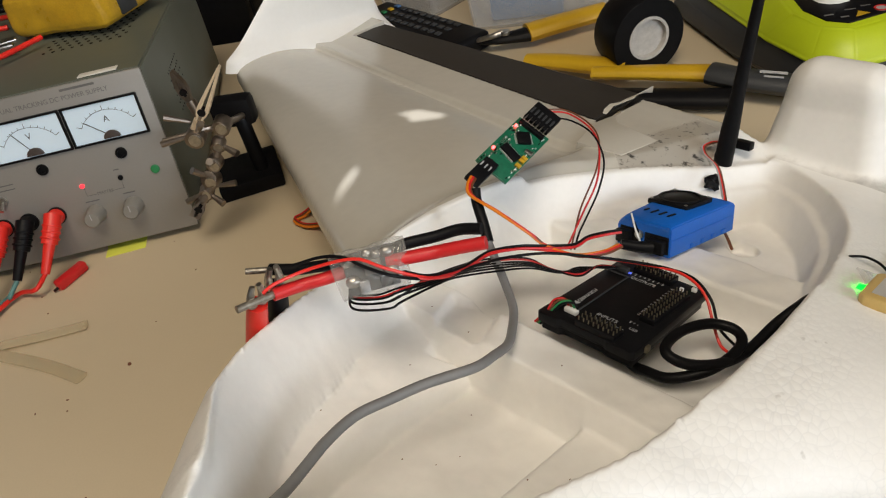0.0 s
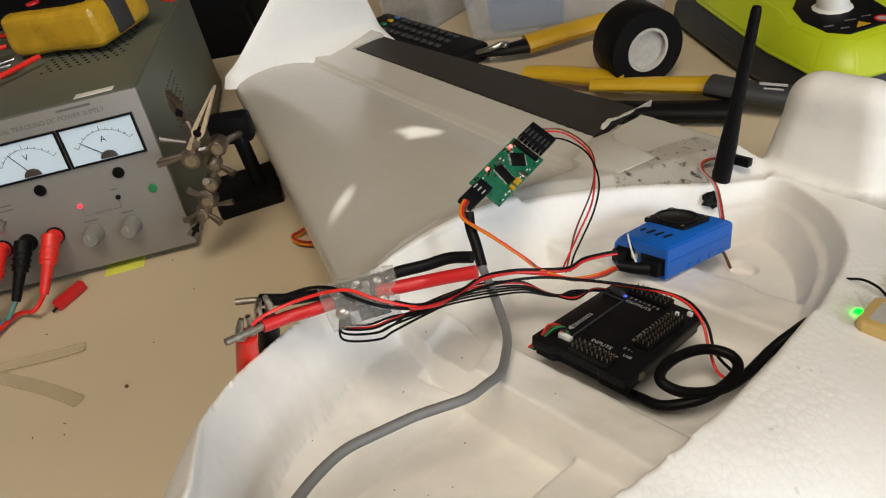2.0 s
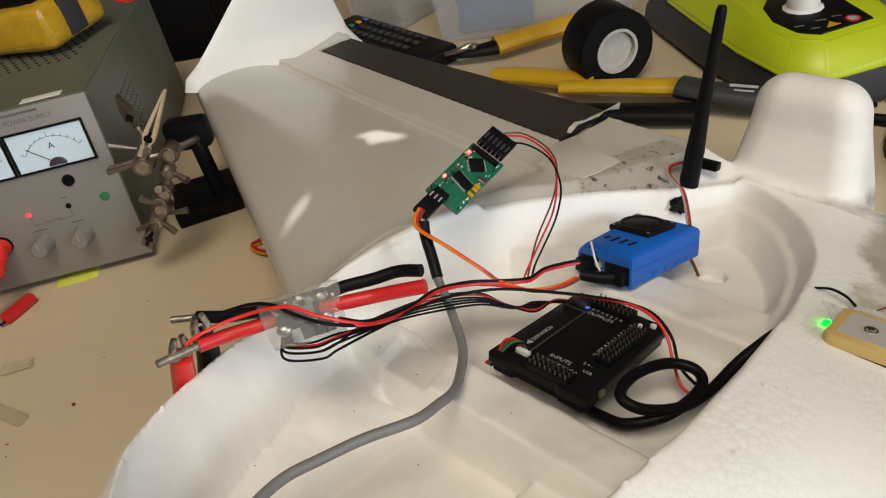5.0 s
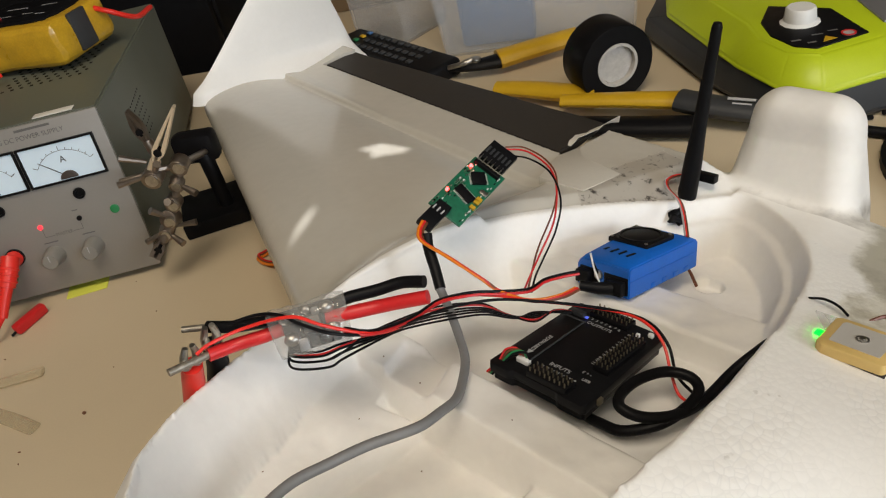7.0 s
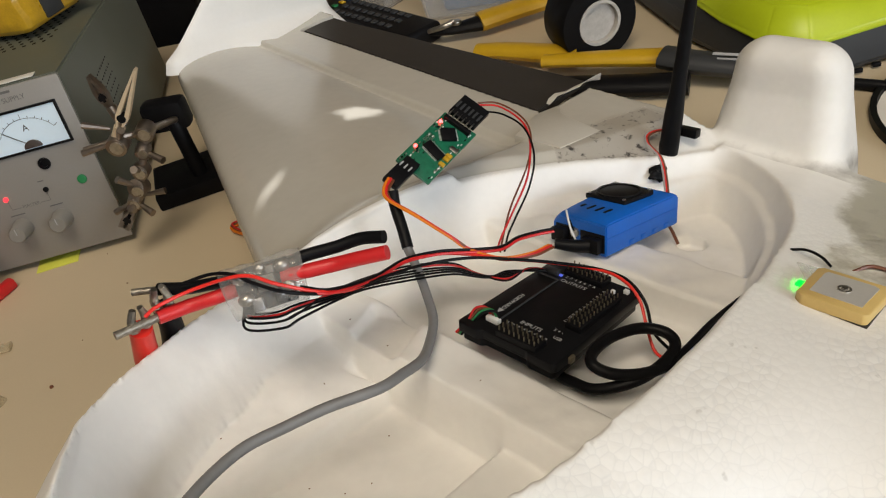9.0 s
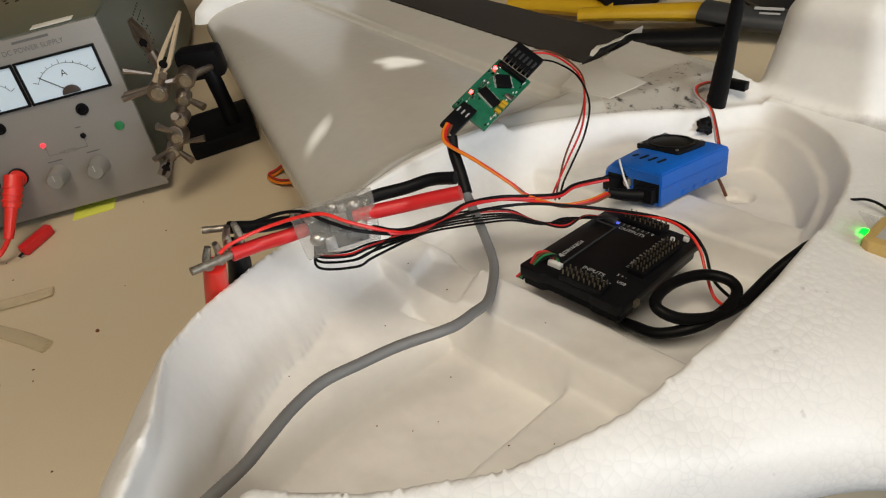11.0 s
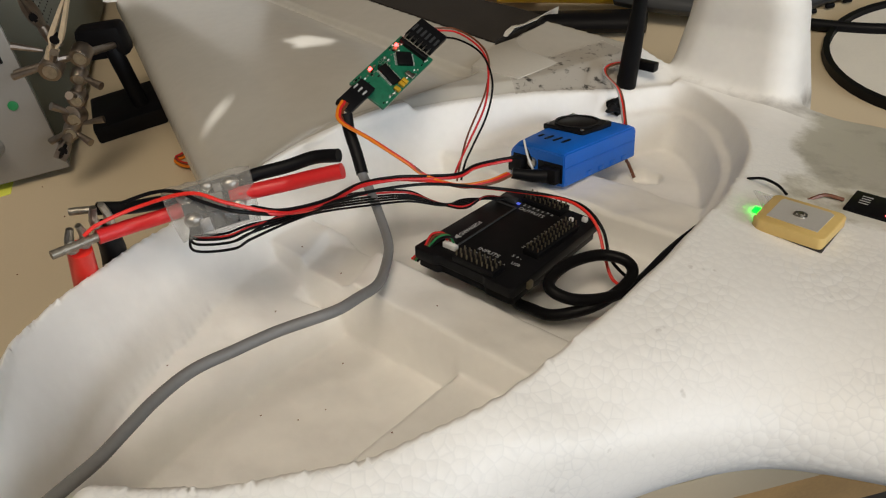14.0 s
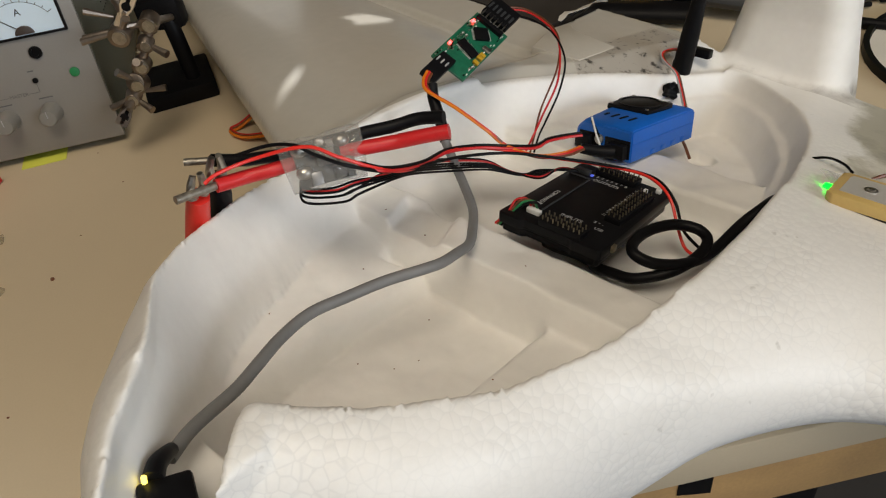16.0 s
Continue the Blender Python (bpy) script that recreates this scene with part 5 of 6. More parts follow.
def meter(a, letter, angle):
    m = part("meter", join(box(0.0535, 0.0016, 0.003, (a, 0.1052, 0.002), 0.0004), box(0.0535, 0.0016, 0.003, (a, 0.0775, 0.002), 0.0004),
                           box(0.0016, 0.0293, 0.003, (a - 0.026, 0.0913, 0.002), 0.0004), box(0.0016, 0.0293, 0.003, (a + 0.026, 0.0913, 0.002), 0.0004)), M_RUBBER, panel, "white needle meter in a black frame")
    part("dial", box(0.0505, 0.0265, 0.001, (a, 0.0913, 0.0018)), M_DIAL, m)
    part("needle_hub", join(slab([(a + 0.001 + 0.0060 * math.cos(math.pi * k / 12), 0.0790 + 0.0054 * math.sin(math.pi * k / 12)) for k in range(13)], 0.0022, 0.0040, 0.0004)), M_HUB, m)
    d = Vector((math.cos(radians(angle)), math.sin(radians(angle)), 0))
    s = Vector((a + 0.001, 0.0800, 0.0031))
    part("needle", tube([s, s + d * 0.0205], 0.00028, 5), M_INK, m)
    ticks = []
    for k in range(11):
        g = radians(150 - 12 * k)
        r0, r1 = 0.0190, 0.0205 + (0.0015 if k % 5 == 0 else 0)
        ticks.append(tube([s + Vector((math.cos(g) * r0 * 1.1, math.sin(g) * r0, -0.0005)), s + Vector((math.cos(g) * r1 * 1.1, math.sin(g) * r1, -0.0005))], 0.00018, 4))
    arc = [s + Vector((math.cos(radians(g)) * 0.0209, math.sin(radians(g)) * 0.0190, -0.0005)) for g in range(30, 151, 10)]
    part("scale", join(tube(arc, 0.00013, 4, per=2), *ticks), M_INK, m)
    lettering(letter, 0.0062, pose(a + 0.001, 0.0925, 0.0024), M_INK, m)


for a, letter, angle in ((-0.0350, "A", 140), (-0.0895, "V", 122), (-0.1500, "A", 150), (-0.2050, "V", 122)):
    meter(a, letter, angle)
for a, b in ((-0.0332, 0.0667), (-0.0894, 0.0678), (-0.1586, 0.0688), (-0.2040, 0.0690)):
    part("adjuster", spin_profile([(0.0, 0.0006), (0.0024, 0.0006), (0.0026, 0.0024), (0.0040, 0.0024), (0.0042, 0.0012)], 20, (a, b, 0.001)), M_RUBBER, panel)
part("green_light", cyl(0.0032, 0.0020, (-0.0149, 0.0495, 0.0020), n=18, bevel=0.0005), M_GREEN, panel)
part("red_light", cyl(0.0015, 0.0020, (-0.0685, 0.0494, 0.0022), n=14, bevel=0.0004), M_LAMPR, panel, "glowing red light")
part("dark_light", cyl(0.0018, 0.0020, (-0.0405, 0.0492, 0.0022), n=14, bevel=0.0004), M_RUBBER, panel)
for a, b in ((-0.0668, 0.0270), (-0.0389, 0.0264), (-0.2000, 0.0270)):
    knob = part("knob", spin_profile([(0.0, 0.0140), (0.0050, 0.0140), (0.0058, 0.0130), (0.0062, 0.0030), (0.0070, 0.0016), (0.0070, 0.0)], 28, (a, b, 0.0015)), M_KNOB, panel, "round grey knob")
    part("knob_mark", box(0.0006, 0.0045, 0.0003, (a, b + 0.0025, 0.0157)), M_PRINT, knob)
toggle = part("toggle_switch", spin_profile([(0.0, 0.0020), (0.0030, 0.0020), (0.0034, 0.0)], 6, (-0.1248, 0.0518, 0.0015)), M_CHROME, panel, "chrome toggle switch")
part("lever", tube([(-0.1248, 0.0518, 0.003), (-0.1250, 0.0470, 0.0095)], 0.001, 8, ends=(0.0009, 0.0015)), M_CHROME, toggle)
lettering("MASTER", 0.0034, pose(-0.0545, 0.0412, 0.0016), M_FAINT, panel)
bars([(-0.0645, 0.0412, 0.007, 0.0003), (-0.0445, 0.0412, 0.007, 0.0003), (-0.0680, 0.0440, 0.0003, 0.0060), (-0.0409, 0.0440, 0.0003, 0.0060), (-0.120, 0.0625, 0.014, 0.0008), (-0.121, 0.0590, 0.016, 0.0008), (-0.0415, 0.0555, 0.004, 0.0008), (-0.066, 0.0368, 0.010, 0.0008), (-0.039, 0.0368, 0.009, 0.0008)], M_FAINT, panel, 0.0017)
lettering("DUAL TRACKING DC POWER SUPPLY", 0.0046, pose(-0.0640, 0.1125, 0.0016), M_FAINT, panel)
bars([(-0.0445, 0.1178, 0.024, 0.0016), (-0.156, 0.1128, 0.030, 0.0016)], M_FAINT, panel, 0.0017)
for a, col in ((-0.0939, M_BRIGHTRED), (-0.1141, M_RUBBER), (-0.1325, M_BRIGHTRED), (-0.1527, M_RUBBER)):
    post = part("binding_post", spin_profile([(0.0, 0.0125), (0.0052, 0.0125), (0.0056, 0.0115), (0.0053, 0.0060), (0.0056, 0.0055), (0.0060, 0.0010), (0.0060, 0.0)], 24, (a, 0.0325, 0.0015)), col, panel, "ribbed terminal post")
    part("collar", cyl(0.0066, 0.002, (a, 0.0325, 0.0025), n=24), M_RUBBER, post)
for a in (-0.104, -0.143):
    part("ground_post", spin_profile([(0.0, 0.0105), (0.0046, 0.0105), (0.0050, 0.0095), (0.0050, 0.0)], 20, (a, 0.0175, 0.0015)), M_GREEN, panel)


def banana(a, mat, lead_mat):
    """A stacking plug pushed on a terminal, hanging down with its lead."""
    top = ps.matrix_world @ F @ Vector((a, 0.0325, 0.013))
    root = thing("banana_plug", Matrix.Translation(top), ("red" if mat is M_BRIGHTRED else "black") + " banana plug pushed on a terminal post", "plug", "plugs on the terminals")
    d = Vector((-0.006, -0.024, -0.024))
    part("grip", tube([Vector((0, 0.004, 0.003)), d * 0.12, d * 0.48], 0.004, 16, ends=(0.0062, 0.0056)), mat, root)
    n = d.normalized()
    turn = n.to_track_quat("Z", "Y").to_matrix()
    for k in range(3):
        part("rib", cyl(0.0066, 0.0016, tuple(d * (0.10 + 0.13 * k)), rot=turn, n=18, bevel=0.0005), mat, root)
    part("sleeve", tube([d * 0.45, d * 0.75, d * 1.10], 0.0036, 14, ends=(0.0042, 0.0031)), mat, root)
    return top + d * 1.1


ends = [banana(a, m, None) for a, m in ((-0.0939, M_BRIGHTRED), (-0.1141, M_RUBBER), (-0.1325, M_BRIGHTRED), (-0.1527, M_RUBBER))]


def table_lead(points, r, mat, label, name="test_lead"):
    return tagged(link_mesh(name, tube(points, r, 10), mat), label, "wire", "test leads on the table")


table_lead([ends[0], ends[0] + Vector((-0.004, -0.012, -0.004)), (-0.297, 0.518, 0.0040), (-0.305, 0.470, 0.0075), (-0.307, 0.440, 0.0080), (-0.2985, 0.380, 0.0042), (-0.290, 0.335, 0.0042), (-0.285, 0.300, 0.0042)], 0.0017, M_BRIGHTRED, "red test lead lying on the table")
table_lead([ends[1], ends[1] + Vector((-0.004, -0.010, -0.006)), (-0.302, 0.515, 0.0040), (-0.3085, 0.470, 0.0075), (-0.3105, 0.440, 0.0080), (-0.302, 0.380, 0.0042), (-0.294, 0.335, 0.0042), (-0.289, 0.300, 0.0042)], 0.0017, M_TEAL, "teal test lead lying on the table")
table_lead([ends[2], ends[2] + Vector((0.000, -0.010, -0.008)), (-0.304, 0.486, 0.0025), (-0.291, 0.462, 0.0025), (-0.297, 0.441, 0.0025), (-0.338, 0.436, 0.0025), (-0.43, 0.43, 0.0025)], 0.0017, M_RED, "red test lead curling on the table")
table_lead([ends[3], ends[3] + Vector((0.000, -0.010, -0.010)), (-0.311, 0.490, 0.0025), (-0.296, 0.463, 0.0030), (-0.300, 0.4445, 0.0025), (-0.338, 0.4405, 0.0025), (-0.43, 0.435, 0.0025)], 0.0017, M_TEAL, "teal test lead curling on the table")

# things lying on the power supply
lab = tagged(link_mesh("paper_label", box(0.027, 0.008, 0.0006, (0, 0, 0), 0.0001), M_PAPER), "strip of white paper stuck on the power supply", "label")
lab.matrix_world = ps.matrix_world @ pose(-0.030, 0.028, 0.1260, -2.7)
note = tagged(link_mesh("sticky_note", box(0.030, 0.022, 0.0006, (0, 0, 0.0003), 0.0001), M_NOTE), "yellow-green sticky note under the power supply", "note")
note.matrix_world = ps.matrix_world @ pose(-0.058, 0.0045, 0.0, 0, 0, 3)
batt = thing("multimeter", pose(-0.277, 0.735, 0.140, 0, -2, -14), "black multimeter in a worn yellow rubber holster", "multimeter")
bm = box(0.098, 0.070, 0.034, (0, 0, 0), 0.008, seg=3)
bmesh.ops.subdivide_edges(bm, edges=bm.edges[:], cuts=4, use_grid_fill=True)
for q in bm.verts:
    q.co += Vector((1, 1, 1)) * 0.0018 * noise.noise(q.co * 60)
part("holster", bm, M_GOLD, batt, "worn yellow rubber holster")
face = part("face", box(0.080, 0.054, 0.006, (-0.004, 0.004, 0.0165), 0.002), M_RUBBER, batt, "black front plate")
bars([(-0.020, 0.012, 0.022, 0.0012), (0.012, 0.014, 0.016, 0.0012), (-0.018, -0.006, 0.012, 0.0010), (0.004, -0.004, 0.010, 0.0010), (0.020, -0.008, 0.009, 0.0010)], M_PRINT, face, 0.0196)
part("socket", cyl(0.0055, 0.003, (-0.022, -0.014, 0.0195), n=20, bevel=0.0006), M_RED, face, "red lead socket")
part("side_strap", box(0.004, 0.020, 0.030, (0.049, -0.004, 0.002), 0.0015), M_CHAR, batt)
part("lead", tube([(0.045, 0.02, 0.01), (0.060, 0.02, 0.005), (0.066, 0.040, -0.008), (0.055, 0.075, -0.012)], 0.0022, 10), M_BRIGHTRED, batt)
part("lead", tube([(-0.048, 0.0, -0.004), (-0.075, -0.004, -0.006), (-0.12, 0.01, -0.012), (-0.17, 0.0, -0.013)], 0.0022, 10), M_BRIGHTRED, batt)
part("lead", tube([(-0.048, 0.010, -0.004), (-0.075, 0.012, -0.002), (-0.12, 0.035, -0.008), (-0.17, 0.05, -0.012)], 0.0022, 10), M_RUBBER, batt)
for pts, m, lab_ in (([(-0.420, 0.700, 0.128), (-0.390, 0.715, 0.131), (-0.345, 0.730, 0.128)], M_BRIGHTRED, "red lead lying on the power supply"),
                     ([(-0.400, 0.618, 0.1285), (-0.350, 0.632, 0.1290), (-0.318, 0.650, 0.1285), (-0.295, 0.690, 0.1280)], M_BRIGHTRED, "red lead lying on the power supply"),
                     ([(-0.400, 0.632, 0.1285), (-0.365, 0.638, 0.1290), (-0.340, 0.640, 0.1290)], M_RUBBER, "black sleeved probe lead on the power supply"),
                     ([(-0.341, 0.640, 0.1290), (-0.325, 0.644, 0.1288), (-0.311, 0.646, 0.1288)], M_WHITE, "white plastic probe tip on the power supply"),
                     ([(-0.440, 0.745, 0.130), (-0.400, 0.765, 0.131), (-0.360, 0.790, 0.128)], M_RUBBER, "black lead lying on the power supply")):
    tagged(link_mesh("lead_on_case", tube(pts, 0.0021, 10), m), lab_, "wire")
clipc = thing("metal_clip", pose(-0.322, 0.672, 0.130, 0, 0, 20), "small bright metal clip lying on the power supply", "clip")
part("jaw", box(0.024, 0.006, 0.003, (0, 0, 0), 0.001), M_CHROME, clipc)
part("jaw", box(0.022, 0.005, 0.002, (0.003, 0.008, 0.001), 0.0008, Euler((0, 0, 0.2)).to_matrix()), M_CHROME, clipc)

# tablet leaning on the power supply
ta, tb, tc = Vector((-0.3290, 0.5215, 0.001)), Vector((-0.4300, 0.4935, 0.001)), Vector((-0.3300, 0.5420, 0.078))
tx_ = (ta - tb).normalized()
ty_ = (tc - ta)
ty_ = (ty_ - tx_ * ty_.dot(tx_)).normalized()
tz_ = tx_.cross(ty_)
tab = thing("phone", Matrix(((tx_.x, ty_.x, tz_.x, ta.x), (tx_.y, ty_.y, tz_.y, ta.y), (tx_.z, ty_.z, tz_.z, ta.z), (0, 0, 0, 1))), "phone with a lit colourful screen leaning on the supply", "phone")
part("shell", box(0.140, 0.079, 0.008, (-0.070, 0.0395, -0.004), 0.003, seg=3), M_SILVER, tab)
part("bezel", box(0.135, 0.074, 0.0008, (-0.070, 0.0395, 0.0002), 0.0003), M_RUBBER, tab)
scr = bpy.data.materials.new("lit_screen")
scr.use_nodes = True
nt = scr.node_tree
vo = nt.nodes.new("ShaderNodeTexVoronoi")
vo.distance = "CHEBYCHEV"
vo.inputs["Scale"].default_value = 150
co = nt.nodes.new("ShaderNodeTexCoord")
nt.links.new(co.outputs["Object"], vo.inputs["Vector"])
rp = nt.nodes.new("ShaderNodeValToRGB")
for pos_, c in ((0.0, (0.02, 0.03, 0.12, 1)), (0.45, (0.10, 0.18, 0.42, 1)), (0.7, (0.40, 0.10, 0.16, 1)), (0.88, (0.50, 0.55, 0.75, 1))):
    e = rp.color_ramp.elements.new(pos_)
    e.color = c
sepc = nt.nodes.new("ShaderNodeSeparateColor")
nt.links.new(vo.outputs["Color"], sepc.inputs[0])
nt.links.new(sepc.outputs[0], rp.inputs[0])
bs = nt.nodes["Principled BSDF"]
bs.inputs["Base Color"].default_value = (0.02, 0.02, 0.02, 1)
bs.inputs["Roughness"].default_value = 0.15
bs.inputs["Emission Strength"].default_value = 0.8
nt.links.new(rp.outputs[0], bs.inputs["Emission Color"])
part("screen", box(0.112, 0.064, 0.0006, (-0.074, 0.0390, 0.0007)), scr, tab, "lit screen with coloured tiles")

# small things on the open table
scrap = thing("plastic_cap", pose(-0.261, 0.5355, 0.0042, 0, 0, 66), "small red plastic cap lying on the table", "cap")
part("tube", box(0.026, 0.0072, 0.0075, (0, 0, 0), 0.0016), M_RED, scrap)
part("wire_tip", tube([(-0.013, 0, -0.001), (-0.0165, 0.001, -0.002)], 0.0010, 6), M_RUBBER, scrap)
for pts, r in (([(-0.420, 0.440, 0.0022), (-0.345, 0.450, 0.0022), (-0.290, 0.466, 0.0022), (-0.250, 0.474, 0.0022), (-0.226, 0.480, 0.0022)], 0.0045),
               ([(-0.300, 0.464, 0.0024), (-0.270, 0.456, 0.0022), (-0.235, 0.443, 0.0022), (-0.208, 0.430, 0.0022)], 0.0048)):
    tagged(link_mesh("clear_tube", tube(pts, r, 12, flat=0.42), M_BAG), "flattened piece of clear amber tubing on the table", "tube", "cut tubing on the table")
rnd = random.Random(9)
specks = []
for k in range(26):
    x, y = rnd.uniform(-0.36, -0.03), rnd.uniform(0.29, 0.60)
    specks.append(box(rnd.uniform(0.0005, 0.0016), rnd.uniform(0.0004, 0.0008), 0.0005, (x, y, 0.0002), 0, Euler((0, 0, rnd.uniform(0, 3))).to_matrix()))
specks.append(ball(0.0012, (-0.181, 0.440, 0.0005)))
tagged(link_mesh("crumbs", join(*specks), M_BROWN), "dark crumbs scattered on the table", "crumbs", kind="stuff")
for k, m in enumerate((M_ORANGE, M_BROWN, M_RED)):
    d = k * 0.0016
    tagged(link_mesh("wing_servo_wire", tube([(-0.030, 0.560, 0.045), (-0.062, 0.590 + d, 0.020), (-0.092, 0.578 + d, 0.0030 + d * 0.5), (-0.100, 0.572 + d, 0.0030), (-0.085, 0.560 + d, 0.004), (-0.050, 0.553 + d, 0.012), (-0.020, 0.548, 0.030)], 0.0010, 8), m),
           ("orange", "brown", "red")[k] + " servo wire looping out under the wing", "wire", "servo wires under the wing")

# ---- clamp stand with jointed arms ----
st = thing("clamp_stand", pose(0, 0, 0), "jointed nickel clamp stand on a black cast base", "clamp stand")
part("base", slab([(-0.166, 0.612), (-0.118, 0.629), (-0.136, 0.678), (-0.184, 0.661)], 0.0, 0.013, 0.002), M_RUBBER, st, "black cast iron base")
part("post", tube([(-0.137, 0.640, 0.010), (-0.141, 0.645, 0.045), (-0.143, 0.648, 0.058)], 0.006, 12), M_RUBBER, st)
part("magnifier_arm", box(0.034, 0.018, 0.024, (-0.148, 0.652, 0.060), 0.005), M_RUBBER, st)
part("cross_rod", tube([(-0.160, 0.560, 0.034), (-0.147, 0.563, 0.046), (-0.134, 0.567, 0.070), (-0.124, 0.572, 0.088)], 0.0026, 10), M_STEEL, st)
part("rod", tube([(-0.165, 0.562, 0.086), (-0.124, 0.568, 0.089)], 0.0022, 10), M_STEEL, st)
part("rod", tube([(-0.124, 0.570, 0.088), (-0.138, 0.640, 0.060)], 0.0026, 10), M_STEEL, st)
rnd = random.Random(5)
for p, r in (((-0.142, 0.563, 0.086), 0.0068), ((-0.125, 0.570, 0.088), 0.0062), ((-0.131, 0.567, 0.076), 0.0050), ((-0.138, 0.566, 0.063), 0.0056), ((-0.144, 0.564, 0.052), 0.0062), ((-0.150, 0.562, 0.043), 0.0052)):
    j = part("joint", cyl(r, r * 1.6, p, rot=Euler((radians(90 + rnd.uniform(-25, 25)), rnd.uniform(-0.4, 0.4), 0)).to_matrix(), n=18, bevel=0.0008), M_STEEL, st)
    wdir = Vector((rnd.uniform(-1, 1), -0.4, rnd.uniform(-0.5, 0.8))).normalized()
    part("wing_screw", tube([Vector(p), Vector(p) + wdir * 0.016], 0.0018, 8, ends=(0.0014, 0.0026)), M_STEEL, j)
    part("screw_head", cyl(r * 0.62, 0.002, (p[0] + 0.001, p[1] - r * 0.9, p[2]), rot=Euler((radians(90), 0, 0)).to_matrix(), n=16), M_CHROME, j)
for e in ((-0.157, 0.560, 0.104), (-0.166, 0.560, 0.085), (-0.128, 0.564, 0.046), (-0.166, 0.560, 0.038)):
    part("thumb_screw", tube([(-0.142, 0.563, (e[2] + 0.07) / 2 + 0.01 if e[2] > 0.06 else 0.046), e], 0.0016, 8, ends=(0.0012, 0.0024)), M_STEEL, st)


def clip_on_arm(a, b, mat):
    """A crocodile clip of bent sheet: two long jaws meeting at the tip and a barrel."""
    a, b = Vector(a), Vector(b)
    d = (b - a).normalized()
    s = d.cross(Vector((0, 1, 0))).normalized()
    c = part("spring_clip", tube([a - d * 0.004, a + d * 0.010], 0.0036, 12), mat, st, "pale plated crocodile clip")
    for k in (-1, 1):
        base = a + d * 0.009
        bm = bmesh.new()
        pts = [base + s * k * 0.0012, base + s * k * 0.0040 + d * 0.008, base + s * k * 0.0038 + d * 0.014, b + s * k * 0.0008, b - s * k * 0.0002, base + d * 0.012 + s * k * 0.0012]
        lo = [bm.verts.new(p + Vector((0, -0.0022, 0))) for p in pts]
        hi = [bm.verts.new(p + Vector((0, 0.0022, 0))) for p in pts]
        bm.faces.new(lo)
        bm.faces.new(hi[::-1])
        for i in range(len(pts)):
            bm.faces.new((lo[i], lo[(i + 1) % 6], hi[(i + 1) % 6], hi[i]))
        bmesh.ops.recalc_face_normals(bm, faces=bm.faces[:])
        part("jaw", bm, mat, c)
    part("spring", cyl(0.0028, 0.0050, a + d * 0.017, rot=Euler((radians(90), 0, 0)).to_matrix(), n=14), M_RUBBER, c)


M_CLIP = material("pale_plated_clip", (0.74, 0.60, 0.42), 0.34, metal=0.35, var=0.12, scale=150, bump=0.15)
clip_on_arm((-0.142, 0.563, 0.089), (-0.1105, 0.566, 0.1305), M_CLIP)
clip_on_arm((-0.140, 0.575, 0.096), (-0.150, 0.582, 0.126), M_STEEL)
clip_on_arm((-0.147, 0.561, 0.046), (-0.161, 0.553, 0.030), M_STEEL)

# ---- behind the wing ----
tp = thing("tape_roll", Matrix.Translation((0.185, 0.732, 0.0335)) @ Matrix(((0.93, 0.05, 0.36, 0), (0.36, 0.0, -0.93, 0), (-0.05, 1.0, 0.0, 0), (0, 0, 0, 1))).to_3x3().to_quaternion().to_matrix().to_4x4(),
           "roll of black electrical tape standing on its edge", "tape")
part("tape", spin_profile([(0.0185, -0.034), (0.0325, -0.034), (0.0332, -0.033), (0.0332, -0.001), (0.0325, 0.0), (0.0185, 0.0), (0.0185, -0.034)], 48), M_RUBBER, tp)
part("core", spin_profile([(0.0160, -0.034), (0.0184, -0.034), (0.0184, 0.0006), (0.0160, 0.0006), (0.0160, -0.034)], 40), M_CORE, tp, "grey cardboard core")
bm = cyl(0.0158, 0.004, (0, 0, -0.006), n=32)
for q in bm.verts:
    q.co.z += 0.001 * noise.noise(q.co * 300)
part("crumpled_liner", bm, M_CORE, tp)


def grip(points, r, mat, label, parent, flat=0.62, ends=None):
    return part("grip", tube(points, r, 14, flat=flat, ends=ends), mat, parent, label)


pl = thing("pliers", pose(0, -0.009, 0), "pair of pliers with yellow and black grips lying open", "pliers")
grip([(0.083, 0.781, 0.012), (0.115, 0.766, 0.012), (0.165, 0.735, 0.012)], 0.011, M_YELLOW, "yellow rubber grip", pl, ends=(0.009, 0.012))
grip([(0.136, 0.728, 0.016), (0.180, 0.712, 0.017), (0.228, 0.694, 0.017)], 0.010, M_YELLOW, "yellow rubber grip", pl, ends=(0.0075, 0.0105))
grip([(0.128, 0.700, 0.009), (0.180, 0.681, 0.009), (0.236, 0.663, 0.009)], 0.012, M_RUBBER, "black rubber grip underside", pl, ends=(0.011, 0.012))
grip([(0.224, 0.694, 0.018), (0.246, 0.677, 0.017), (0.290, 0.652, 0.015), (0.330, 0.630, 0.014)], 0.013, M_CHAR, "dark grey moulded grip end", pl, ends=(0.0125, 0.012))
part("printed_mark", join(box(0.020, 0.0022, 0.0006, (0, 0.002, 0)), box(0.014, 0.0014, 0.0006, (0.001, -0.0018, 0))), M_PRINT, pl).matrix_local = pose(0.262, 0.6640, 0.0245, 32, 0, -29)
cu = thing("side_cutters", pose(0, 0, 0), "small side cutters with black jaws and yellow grips", "cutters")
part("jaw", tube([(0.040, 0.833, 0.010), (0.058, 0.829, 0.012), (0.090, 0.832, 0.012)], 0.008, 12, flat=0.6, ends=(0.003, 0.011)), M_RUBBER, cu)
